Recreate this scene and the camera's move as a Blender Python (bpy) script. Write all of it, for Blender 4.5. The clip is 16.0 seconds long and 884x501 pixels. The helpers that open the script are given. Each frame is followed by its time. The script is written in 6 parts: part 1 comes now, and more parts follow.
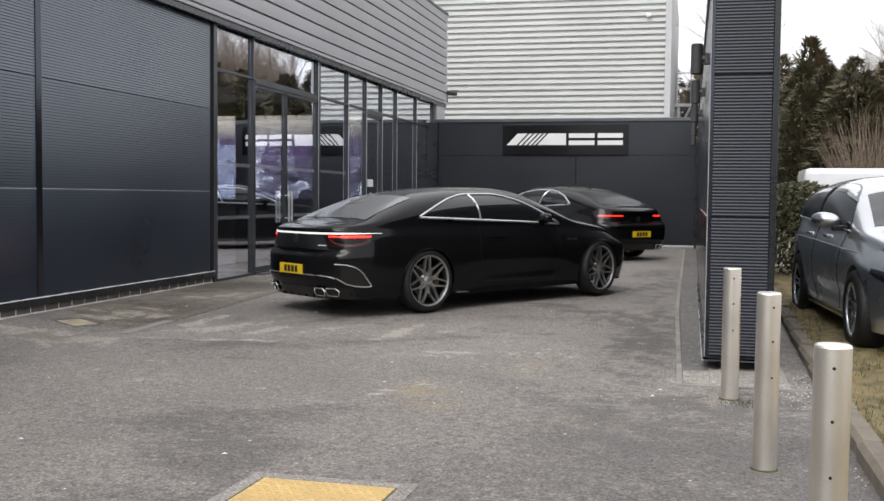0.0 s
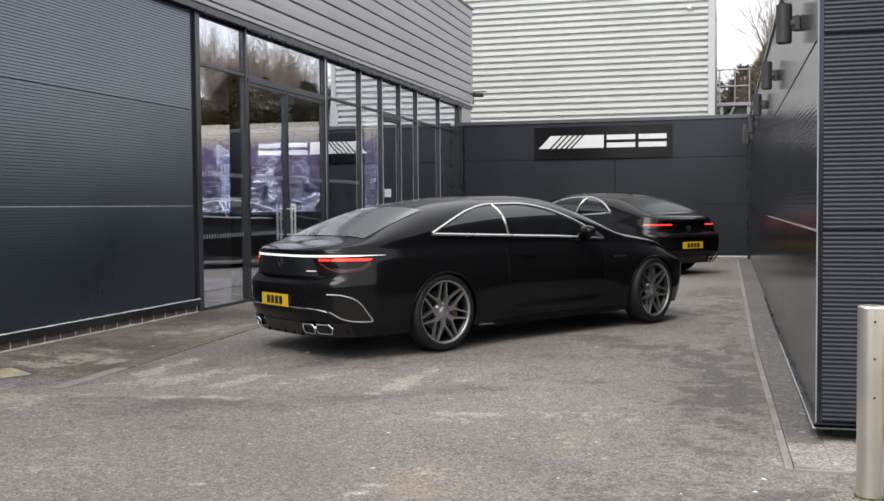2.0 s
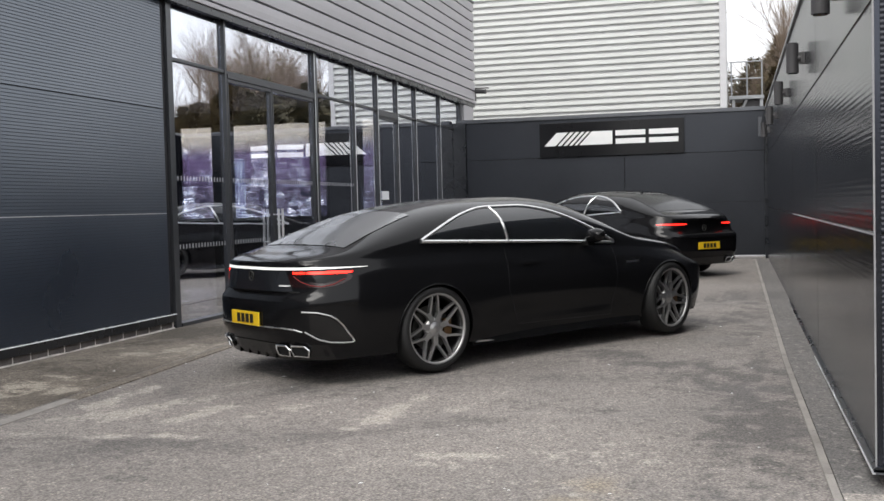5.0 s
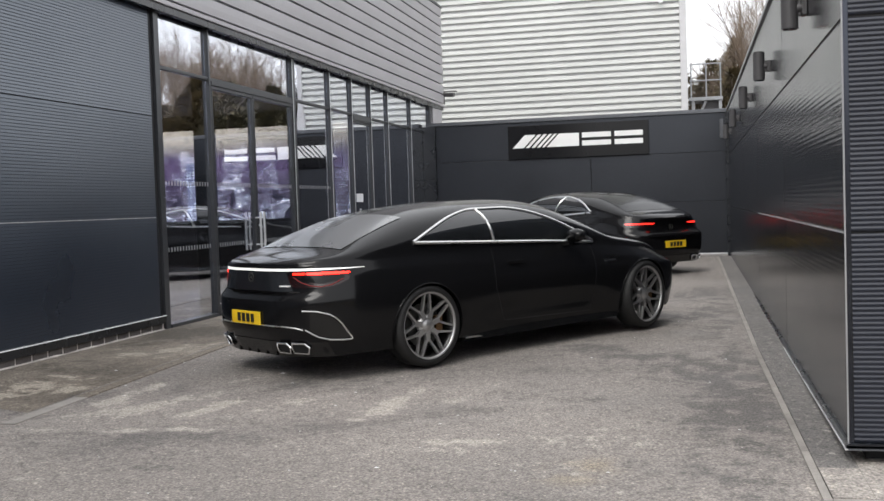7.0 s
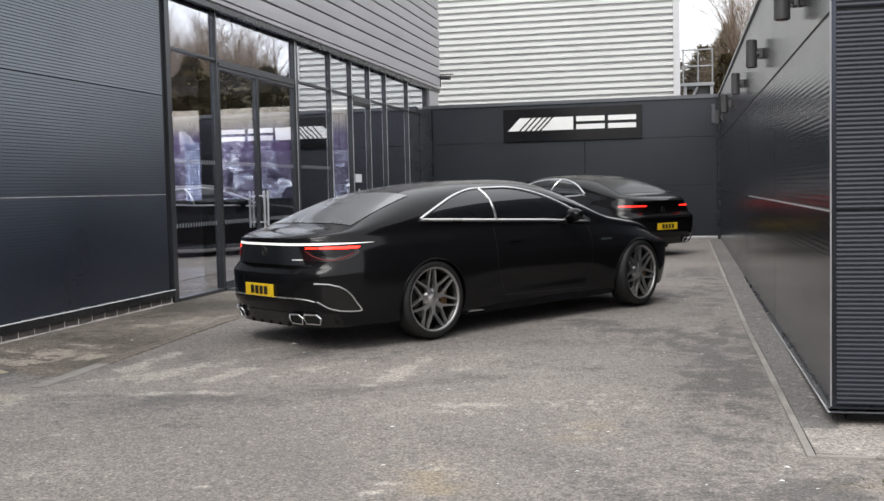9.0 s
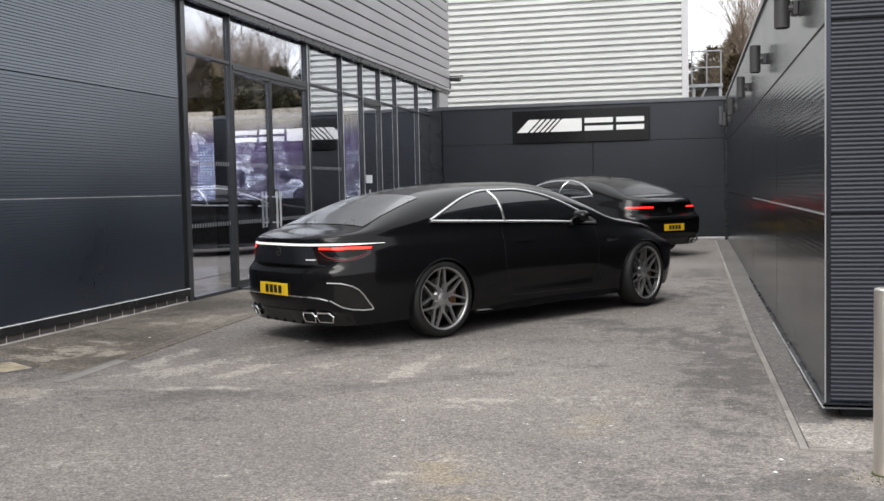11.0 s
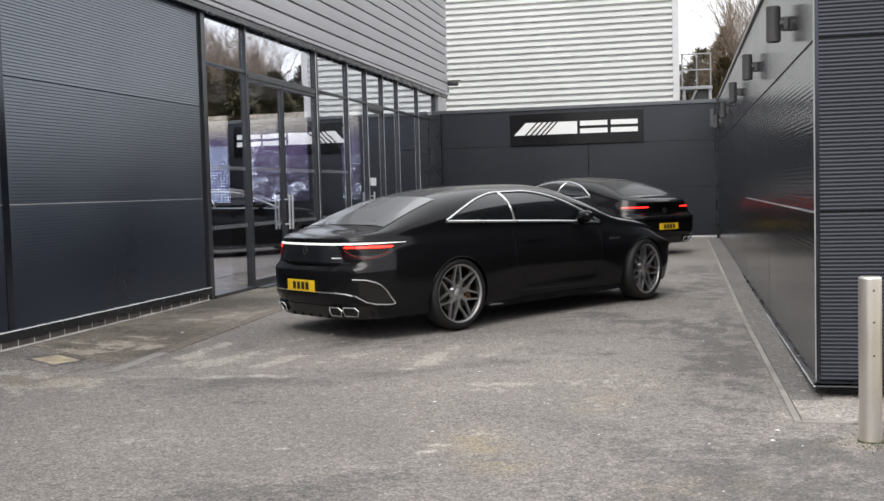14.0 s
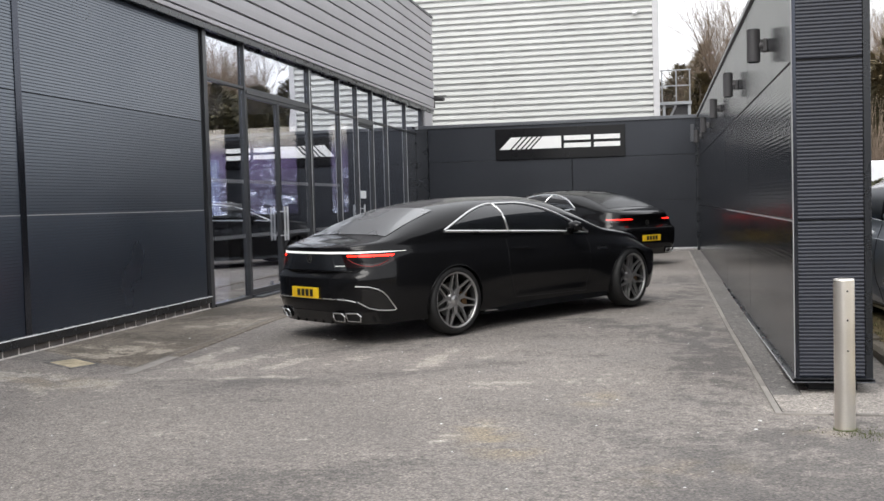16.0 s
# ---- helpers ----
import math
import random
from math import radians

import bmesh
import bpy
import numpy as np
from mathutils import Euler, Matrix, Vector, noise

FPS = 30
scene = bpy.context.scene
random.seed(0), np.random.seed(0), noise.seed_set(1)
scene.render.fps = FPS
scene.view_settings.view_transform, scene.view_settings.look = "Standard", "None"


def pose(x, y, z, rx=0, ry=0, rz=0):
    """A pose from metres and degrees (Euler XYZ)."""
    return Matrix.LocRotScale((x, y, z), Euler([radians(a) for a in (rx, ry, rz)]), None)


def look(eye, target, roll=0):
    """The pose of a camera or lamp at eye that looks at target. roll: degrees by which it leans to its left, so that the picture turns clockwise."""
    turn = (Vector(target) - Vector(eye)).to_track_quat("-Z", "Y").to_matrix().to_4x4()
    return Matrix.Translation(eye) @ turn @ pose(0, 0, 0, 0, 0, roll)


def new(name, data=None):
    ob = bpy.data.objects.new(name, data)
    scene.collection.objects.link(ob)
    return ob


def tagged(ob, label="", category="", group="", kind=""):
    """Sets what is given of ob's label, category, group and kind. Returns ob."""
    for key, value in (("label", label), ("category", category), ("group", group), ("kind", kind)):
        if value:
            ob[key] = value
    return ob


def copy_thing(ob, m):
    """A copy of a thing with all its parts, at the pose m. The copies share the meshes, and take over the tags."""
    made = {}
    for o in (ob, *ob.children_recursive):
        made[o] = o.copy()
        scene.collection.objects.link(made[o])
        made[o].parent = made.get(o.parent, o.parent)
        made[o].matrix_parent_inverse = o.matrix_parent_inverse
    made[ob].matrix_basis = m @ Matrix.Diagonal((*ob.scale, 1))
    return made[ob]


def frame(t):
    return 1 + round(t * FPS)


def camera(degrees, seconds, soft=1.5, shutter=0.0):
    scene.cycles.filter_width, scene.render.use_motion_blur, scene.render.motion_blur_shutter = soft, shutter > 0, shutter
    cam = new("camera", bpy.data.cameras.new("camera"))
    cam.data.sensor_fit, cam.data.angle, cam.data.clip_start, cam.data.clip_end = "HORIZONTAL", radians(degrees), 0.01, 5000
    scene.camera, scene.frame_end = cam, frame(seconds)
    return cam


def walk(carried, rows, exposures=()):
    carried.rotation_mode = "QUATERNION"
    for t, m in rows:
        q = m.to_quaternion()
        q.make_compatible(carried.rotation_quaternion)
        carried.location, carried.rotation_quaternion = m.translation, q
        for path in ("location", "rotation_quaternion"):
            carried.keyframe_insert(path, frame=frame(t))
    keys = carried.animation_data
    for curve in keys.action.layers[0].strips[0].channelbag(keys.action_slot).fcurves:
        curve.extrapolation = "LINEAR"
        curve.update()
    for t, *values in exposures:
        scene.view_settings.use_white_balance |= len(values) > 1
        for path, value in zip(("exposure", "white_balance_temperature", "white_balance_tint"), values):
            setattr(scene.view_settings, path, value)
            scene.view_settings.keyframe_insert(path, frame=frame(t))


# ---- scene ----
cam = camera(46.0, 16.0)
PATH = [
    (0, (-0.139, -8.773, 1.432), (-0.602, -6.830, 1.328), 0.56),
    (0.5, (-0.260, -8.025, 1.409), (-0.745, -6.087, 1.318), 0.40),
    (1, (-0.371, -7.525, 1.431), (-0.855, -5.587, 1.343), 0.21),
    (1.5, (-0.465, -7.020, 1.440), (-0.965, -5.085, 1.356), -0.12),
    (2, (-0.527, -6.528, 1.450), (-1.053, -4.600, 1.364), -0.48),
    (2.5, (-0.565, -5.977, 1.469), (-1.112, -4.054, 1.398), -0.93),
    (3, (-0.647, -5.415, 1.469), (-1.199, -3.495, 1.390), -1.21),
    (5.5, (-0.654, -5.476, 1.470), (-1.192, -3.552, 1.383), -1.64),
    (6, (-0.706, -5.659, 1.471), (-1.217, -3.728, 1.367), -1.72),
    (6.5, (-0.755, -5.806, 1.486), (-1.255, -3.872, 1.394), -1.88),
    (7, (-0.797, -5.942, 1.496), (-1.267, -3.999, 1.411), -1.89),
    (7.5, (-0.844, -6.091, 1.480), (-1.277, -4.141, 1.381), -1.75),
    (8, (-0.860, -6.203, 1.473), (-1.290, -4.253, 1.355), -1.57),
    (8.5, (-0.855, -6.296, 1.468), (-1.302, -4.350, 1.355), -1.45),
    (9, (-0.843, -6.378, 1.462), (-1.293, -4.433, 1.344), -1.33),
    (9.5, (-0.831, -6.436, 1.462), (-1.291, -4.493, 1.341), -1.22),
    (12, (-0.769, -6.813, 1.497), (-1.239, -4.873, 1.381), -1.27),
    (12.5, (-0.778, -6.930, 1.492), (-1.249, -4.990, 1.378), -1.36),
    (13, (-0.809, -7.073, 1.487), (-1.274, -5.131, 1.385), -1.43),
    (13.5, (-0.839, -7.229, 1.494), (-1.301, -5.286, 1.388), -1.53),
    (14, (-0.880, -7.354, 1.501), (-1.328, -5.408, 1.385), -1.58),
    (14.5, (-0.928, -7.474, 1.488), (-1.345, -5.521, 1.387), -1.56),
    (15, (-0.943, -7.608, 1.479), (-1.345, -5.651, 1.388), -1.57),
    (15.5, (-0.952, -7.746, 1.482), (-1.358, -5.790, 1.385), -1.60),
    (16, (-0.954, -7.893, 1.477), (-1.363, -5.938, 1.387), -1.57),
]
walk(cam, [(t, look(eye, target, roll)) for t, eye, target, roll in PATH], [(0, 0.90), (1.5, 0.97), (3, 1.06), (6, 1.07), (10, 1.09), (16, 1.13)])

# ---- world, sun, exposure ----
world = bpy.data.worlds.new("overcast_sky")
scene.world = world
world.use_nodes = True
wn, wl = world.node_tree.nodes, world.node_tree.links
wn.clear()
sky = wn.new("ShaderNodeTexSky")
sky.sky_type = "NISHITA"
sky.sun_disc = False
sky.sun_elevation, sky.sun_rotation = radians(42), radians(200)
sky.air_density, sky.dust_density, sky.ozone_density = 1.0, 4.0, 1.0
pale = wn.new("ShaderNodeHueSaturation")
pale.inputs["Saturation"].default_value = 0.22
cloud = wn.new("ShaderNodeMix")
cloud.data_type = "RGBA"
cloud.inputs["Factor"].default_value = 0.62
cloud.inputs["B"].default_value = (8.8, 8.9, 9.2, 1)
bg = wn.new("ShaderNodeBackground")
bg.inputs["Strength"].default_value = 0.105
out = wn.new("ShaderNodeOutputWorld")
wl.new(sky.outputs[0], pale.inputs["Color"])
wl.new(pale.outputs[0], cloud.inputs["A"])
wl.new(cloud.outputs["Result"], bg.inputs["Color"])
wl.new(bg.outputs[0], out.inputs["Surface"])

sun_data = bpy.data.lights.new("sun", "SUN")
sun_data.energy, sun_data.angle, sun_data.color = 0.6, radians(25), (1.0, 0.97, 0.93)
sun = new("sun", sun_data)
sun.matrix_world = look((-10, -25, 40), (0, 6, 0))
scene.view_settings.exposure = 1.04


# ---- helpers for meshes and materials ----
def surf(name, base, rough=0.5, metal=0.0, var=0.12, scale=3.0, bump=0.0, bscale=60.0, coat=0.0, spec=0.5, tint=None, island=0.0):
    """Principled material with colour variation at two scales, uneven gloss and fine relief."""
    m = bpy.data.materials.new(name)
    m.use_nodes = True
    n, l = m.node_tree.nodes, m.node_tree.links
    p = n["Principled BSDF"]
    tc = n.new("ShaderNodeTexCoord")
    big, fine = n.new("ShaderNodeTexNoise"), n.new("ShaderNodeTexNoise")
    big.inputs["Scale"].default_value, big.inputs["Detail"].default_value = scale, 5
    fine.inputs["Scale"].default_value, fine.inputs["Detail"].default_value = bscale, 3
    for t in (big, fine):
        l.new(tc.outputs["Object"], t.inputs["Vector"])
    add = n.new("ShaderNodeMath")
    add.operation = "MULTIPLY_ADD"
    add.inputs[1].default_value = 0.35
    l.new(fine.outputs["Fac"], add.inputs[0])
    l.new(big.outputs["Fac"], add.inputs[2])
    last = add.outputs[0]
    if island:
        oi = n.new("ShaderNodeObjectInfo")
        rnd = n.new("ShaderNodeMath")
        rnd.operation = "MULTIPLY_ADD"
        rnd.inputs[1].default_value = island
        l.new(oi.outputs["Random"], rnd.inputs[0])
        l.new(last, rnd.inputs[2])
        last = rnd.outputs[0]
    ramp = n.new("ShaderNodeValToRGB")
    a, b = ramp.color_ramp.elements
    a.position, b.position = 0.42, 0.95
    other = tint or base
    a.color = (*[c * (1 - var) for c in base], 1)
    b.color = (*[min(1, c * (1 + var)) for c in other], 1)
    l.new(last, ramp.inputs[0])
    l.new(ramp.outputs[0], p.inputs["Base Color"])
    rr = n.new("ShaderNodeMapRange")
    rr.inputs["To Min"].default_value, rr.inputs["To Max"].default_value = max(0.02, rough * 0.8), min(1, rough * 1.25)
    l.new(big.outputs["Fac"], rr.inputs["Value"])
    l.new(rr.outputs[0], p.inputs["Roughness"])
    p.inputs["Metallic"].default_value = metal
    p.inputs["Specular IOR Level"].default_value = spec
    p.inputs["Coat Weight"].default_value = coat
    p.inputs["Coat Roughness"].default_value = 0.03
    if bump:
        bn = n.new("ShaderNodeBump")
        bn.inputs["Strength"].default_value, bn.inputs["Distance"].default_value = bump, 0.01
        l.new(fine.outputs["Fac"], bn.inputs["Height"])
        l.new(bn.outputs[0], p.inputs["Normal"])
    return m


def glow(name, color, strength, base=(0.02, 0.0, 0.0)):
    m = bpy.data.materials.new(name)
    m.use_nodes = True
    p = m.node_tree.nodes["Principled BSDF"]
    p.inputs["Base Color"].default_value = (*base, 1)
    p.inputs["Roughness"].default_value = 0.15
    p.inputs["Emission Color"].default_value = (*color, 1)
    p.inputs["Emission Strength"].default_value = strength
    return m


def pane_glass(name, tint, gloss):
    """Thin glass: clear with a tint, with a mirror gloss that grows at grazing angles."""
    m = bpy.data.materials.new(name)
    m.use_nodes = True
    n, l = m.node_tree.nodes, m.node_tree.links
    n.remove(n["Principled BSDF"])
    clear, shine, mix, fr, boost = (n.new(k) for k in ("ShaderNodeBsdfTransparent", "ShaderNodeBsdfGlossy", "ShaderNodeMixShader", "ShaderNodeLayerWeight", "ShaderNodeMath"))
    clear.inputs["Color"].default_value = (*tint, 1)
    shine.inputs["Roughness"].default_value = 0.012
    shine.inputs["Color"].default_value = (0.93, 0.95, 1.0, 1)
    wob = n.new("ShaderNodeTexNoise")
    wob.inputs["Scale"].default_value = 0.7
    bn = n.new("ShaderNodeBump")
    bn.inputs["Strength"].default_value, bn.inputs["Distance"].default_value = 0.06, 0.05
    tc = n.new("ShaderNodeTexCoord")
    l.new(tc.outputs["Object"], wob.inputs["Vector"])
    l.new(wob.outputs["Fac"], bn.inputs["Height"])
    l.new(bn.outputs[0], shine.inputs["Normal"])
    fr.inputs["Blend"].default_value = 0.5
    power = n.new("ShaderNodeMath")
    power.operation = "POWER"
    power.inputs[1].default_value = 4.0
    l.new(fr.outputs["Facing"], power.inputs[0])
    boost.operation, boost.use_clamp = "MULTIPLY_ADD", True
    boost.inputs[1].default_value, boost.inputs[2].default_value = 0.9, gloss
    l.new(power.outputs[0], boost.inputs[0])
    l.new(boost.outputs[0], mix.inputs["Fac"])
    l.new(clear.outputs[0], mix.inputs[1])
    l.new(shine.outputs[0], mix.inputs[2])
    l.new(mix.outputs[0], n["Material Output"].inputs["Surface"])
    return m


def part(name, bm, material, parent=None, label="", smooth=False, kind="", category="", group=""):
    """Links a bmesh as one mesh object under a thing or a part."""
    me = bpy.data.meshes.new(name)
    if smooth:
        for f in bm.faces:
            f.smooth = True
    bm.to_mesh(me)
    bm.free()
    me.materials.append(material)
    ob = new(name, me)
    if parent is not None:
        ob.parent = parent
    return tagged(ob, label, category, group, kind)


def share(name, me, parent, loc, rz=0.0):
    """One more piece on the same mesh data."""
    ob = new(name, me)
    ob.parent = parent
    ob.location = loc
    ob.rotation_euler = (0, 0, rz)
    return ob


def thing(name, label, category, m=None, group=""):
    ob = new(name)
    ob.empty_display_size = 0.1
    if m is not None:
        ob.matrix_world = m
    return tagged(ob, label, category, group)


def box(bm, x0, x1, y0, y1, z0, z1, bevel=0.0):
    v = [bm.verts.new((x, y, z)) for x in (x0, x1) for y in (y0, y1) for z in (z0, z1)]
    fs = [bm.faces.new([v[i] for i in q]) for q in ((0, 1, 3, 2), (4, 6, 7, 5), (0, 4, 5, 1), (2, 3, 7, 6), (0, 2, 6, 4), (1, 5, 7, 3))]
    if bevel:
        es = list({e for f in fs for e in f.edges})
        bmesh.ops.bevel(bm, geom=es, offset=bevel, segments=2, affect="EDGES", profile=0.6)
    return bm


def boxed(*a, bevel=0.0):
    return box(bmesh.new(), *a, bevel=bevel)


def rod(bm, a, b, r0, r1=None, seg=8, cap=True):
    a, b = Vector(a), Vector(b)
    r1 = r0 if r1 is None else r1
    d = (b - a).normalized()
    u = d.orthogonal().normalized()
    w = d.cross(u)
    ra, rb = [], []
    for k in range(seg):
        c, s = math.cos(2 * math.pi * k / seg), math.sin(2 * math.pi * k / seg)
        ra.append(bm.verts.new(a + r0 * (c * u + s * w)))
        rb.append(bm.verts.new(b + r1 * (c * u + s * w)))
    for k in range(seg):
        bm.faces.new((ra[k], ra[(k + 1) % seg], rb[(k + 1) % seg], rb[k]))
    if cap:
        bm.faces.new(ra[::-1])
        bm.faces.new(rb)
    return bm


def tube(bm, pts, r, seg=6, closed=False):
    """A tube along points."""
    pts = [Vector(p) for p in pts]
    rings = []
    n = len(pts)
    for i, p in enumerate(pts):
        q0 = pts[i - 1] if (i or closed) else pts[0]
        q1 = pts[(i + 1) % n] if (i < n - 1 or closed) else pts[-1]
        d = (q1 - q0).normalized()
        u = d.cross(Vector((0.13, 0.29, 0.95))).normalized()
        w = d.cross(u)
        rings.append([bm.verts.new(p + r * (math.cos(2 * math.pi * k / seg) * u + math.sin(2 * math.pi * k / seg) * w)) for k in range(seg)])
    for i in range(n if closed else n - 1):
        a, b = rings[i], rings[(i + 1) % n]
        for k in range(seg):
            bm.faces.new((a[k], a[(k + 1) % seg], b[(k + 1) % seg], b[k]))
    if not closed:
        bm.faces.new(rings[0][::-1])
        bm.faces.new(rings[-1])
    return bm


def prism(bm, poly, axis, a, b):
    """A polygon in the two other axes, drawn out along axis from a to b."""
    def at(p, c):
        return {"x": (c, p[0], p[1]), "y": (p[0], c, p[1]), "z": (p[0], p[1], c)}[axis]
    va, vb = [bm.verts.new(at(p, a)) for p in poly], [bm.verts.new(at(p, b)) for p in poly]
    n = len(poly)
    for k in range(n):
        bm.faces.new((va[k], va[(k + 1) % n], vb[(k + 1) % n], vb[k]))
    bm.faces.new(va[::-1])
    bm.faces.new(vb)
    bmesh.ops.recalc_face_normals(bm, faces=bm.faces[:])
    return bm


def strip_mesh(bm, profile, place):
    """A profile of (out, z) drawn between two ends by place(end, out, z)."""
    ends = [[bm.verts.new(place(e, o, z)) for o, z in profile] for e in (0, 1)]
    for k in range(len(profile) - 1):
        bm.faces.new((ends[0][k], ends[1][k], ends[1][k + 1], ends[0][k + 1]))
    return bm


def ribs(z0, z1, pitch, depth, soft=False, lap=0.0):
    """Ribs from z0 to z1, closed to the back at both ends: half-round, a shallow wave, or laps that lean back."""
    n = max(1, round((z1 - z0) / pitch))
    out = [(-0.02, z0)]
    for k in range(n):
        za, h = z0 + (z1 - z0) * k / n, (z1 - z0) / n
        if lap:
            out += [(depth, za), (depth * 0.6, za + 0.4 * lap * h), (0.0, za + lap * h)]
        elif soft:
            out += [(depth * (0.5 - 0.5 * math.cos(2 * math.pi * q / 6)), za + h * q / 6) for q in range(6)]
        else:
            out += [(0.0, za), (0.0, za + 0.22 * h), (depth * 0.8, za + 0.36 * h), (depth, za + 0.58 * h), (depth * 0.8, za + 0.82 * h)]
    return out + [(0.0, z1), (-0.02, z1)]


def gz(y):
    """The yard's gentle rise towards its far end."""
    return float(np.interp(y, [-1, 4, 18], [0, 0.11, 0.17]))


def gx(x, y):
    """The yard's height, with the apron lifted towards the foot of the showroom wall."""
    return gz(y) + max(0.0, 0.126 - gz(y)) * min(1.0, max(0.0, (-6.1 - x) / 0.85))


def smooth_curve(xs, ys):
    """Monotone cubic through the given points."""
    xs, ys = np.array(xs, float), np.array(ys, float)
    d = np.diff(ys) / np.diff(xs)
    m = np.r_[d[0], (d[:-1] + d[1:]) / 2, d[-1]]
    m[1:-1][np.sign(d[:-1]) != np.sign(d[1:])] = 0

    def at(x):
        x = float(np.clip(x, xs[0], xs[-1]))
        i = int(np.clip(np.searchsorted(xs, x) - 1, 0, len(xs) - 2))
        h = xs[i + 1] - xs[i]
        t = (x - xs[i]) / h
        return (2 * t**3 - 3 * t**2 + 1) * ys[i] + (t**3 - 2 * t**2 + t) * h * m[i] + (3 * t**2 - 2 * t**3) * ys[i + 1] + (t**3 - t**2) * h * m[i + 1]
    return at


# ---- materials ----
def asphalt_material(name, tones):
    m = bpy.data.materials.new(name)
    m.use_nodes = True
    n, l = m.node_tree.nodes, m.node_tree.links
    p = n["Principled BSDF"]
    tc = n.new("ShaderNodeTexCoord")

    def noise_tex(scale, detail=4, rough=0.55, stretch=None):
        t = n.new("ShaderNodeTexNoise")
        t.inputs["Scale"].default_value, t.inputs["Detail"].default_value, t.inputs["Roughness"].default_value = scale, detail, rough
        src = tc.outputs["Object"]
        if stretch:
            mp = n.new("ShaderNodeMapping")
            mp.inputs["Scale"].default_value = stretch
            l.new(src, mp.inputs["Vector"])
            src = mp.outputs[0]
        l.new(src, t.inputs["Vector"])
        return t.outputs["Fac"]

    def ramp(src, stops):
        r = n.new("ShaderNodeValToRGB")
        e = r.color_ramp.elements
        e[0].position, e[0].color = stops[0][0], (*stops[0][1], 1)
        e[1].position, e[1].color = stops[-1][0], (*stops[-1][1], 1)
        for pos, c in stops[1:-1]:
            k = e.new(pos)
            k.color = (*c, 1)
        l.new(src, r.inputs[0])
        return r.outputs[0]

    def mix(fac, a, b, mode="MIX"):
        x = n.new("ShaderNodeMix")
        x.data_type, x.blend_type = "RGBA", mode
        for key, val in (("Factor", fac), ("A", a), ("B", b)):
            if hasattr(val, "links"):
                l.new(val, x.inputs[key])
            else:
                x.inputs[key].default_value = val
        return x.outputs["Result"]

    base = ramp(noise_tex(0.45, 6, 0.6), [(0.3, tones[0]), (0.55, tones[1]), (0.75, tones[2])])
    at = n.new("ShaderNodeAttribute")
    at.attribute_name = "stain_tone"
    rough_edge = n.new("ShaderNodeMath")
    rough_edge.operation = "MULTIPLY_ADD"
    rough_edge.inputs[1].default_value = 0.9
    speck = noise_tex(14, 6, 0.7)
    off = n.new("ShaderNodeMath")
    off.operation = "MULTIPLY_ADD"
    off.inputs[1].default_value, off.inputs[2].default_value = 2.9, -1.45
    l.new(speck, off.inputs[0])
    l.new(at.outputs["Fac"], rough_edge.inputs[0])
    l.new(off.outputs[0], rough_edge.inputs[2])
    c = mix(ramp(rough_edge.outputs[0], [(0.20, (0, 0, 0)), (0.62, (0.85, 0.85, 0.85))]), base, (*tones[3], 1))
    neg = n.new("ShaderNodeMath")
    neg.operation = "MULTIPLY"
    neg.inputs[1].default_value = -1.0
    l.new(rough_edge.outputs[0], neg.inputs[0])
    c = mix(ramp(neg.outputs[0], [(0.08, (0, 0, 0)), (0.8, (0.75, 0.75, 0.75))]), c, (*tones[4], 1))
    dust = n.new("ShaderNodeAttribute")
    dust.attribute_name = "dust"
    c = mix(ramp(dust.outputs["Fac"], [(0.05, (0, 0, 0)), (1.0, (0.8, 0.8, 0.8))]), c, (0.36, 0.30, 0.215, 1))
    bits = n.new("ShaderNodeTexVoronoi")
    bits.inputs["Scale"].default_value = 68
    l.new(tc.outputs["Object"], bits.inputs["Vector"])
    agg = ramp(bits.outputs["Distance"], [(0.0, (1.40, 1.37, 1.33)), (0.35, (1.0, 1.0, 1.0)), (0.75, (0.66, 0.66, 0.66))])
    c = mix(0.95, c, agg, "MULTIPLY")
    tone = n.new("ShaderNodeTexWhiteNoise")
    l.new(bits.outputs["Position"], tone.inputs["Vector"])
    stone = ramp(tone.outputs["Value"], [(0.0, (0.50, 0.50, 0.51)), (0.12, (0.62, 0.62, 0.63)), (0.2, (0.94, 0.94, 0.94)), (0.8, (1.04, 1.04, 1.04)), (0.95, (1.30, 1.27, 1.22)), (1.0, (1.75, 1.70, 1.62))])
    c = mix(0.72, c, stone, "MULTIPLY")
    l.new(c, p.inputs["Base Color"])
    rr = ramp(noise_tex(0.9, 5), [(0.35, (0.62, 0.62, 0.62)), (0.65, (0.9, 0.9, 0.9))])
    l.new(rr, p.inputs["Roughness"])
    p.inputs["Specular IOR Level"].default_value = 0.35
    b1 = n.new("ShaderNodeBump")
    b1.inputs["Strength"].default_value, b1.inputs["Distance"].default_value = 0.55, 0.006
    l.new(bits.outputs["Distance"], b1.inputs["Height"])
    l.new(b1.outputs[0], p.inputs["Normal"])
    return m


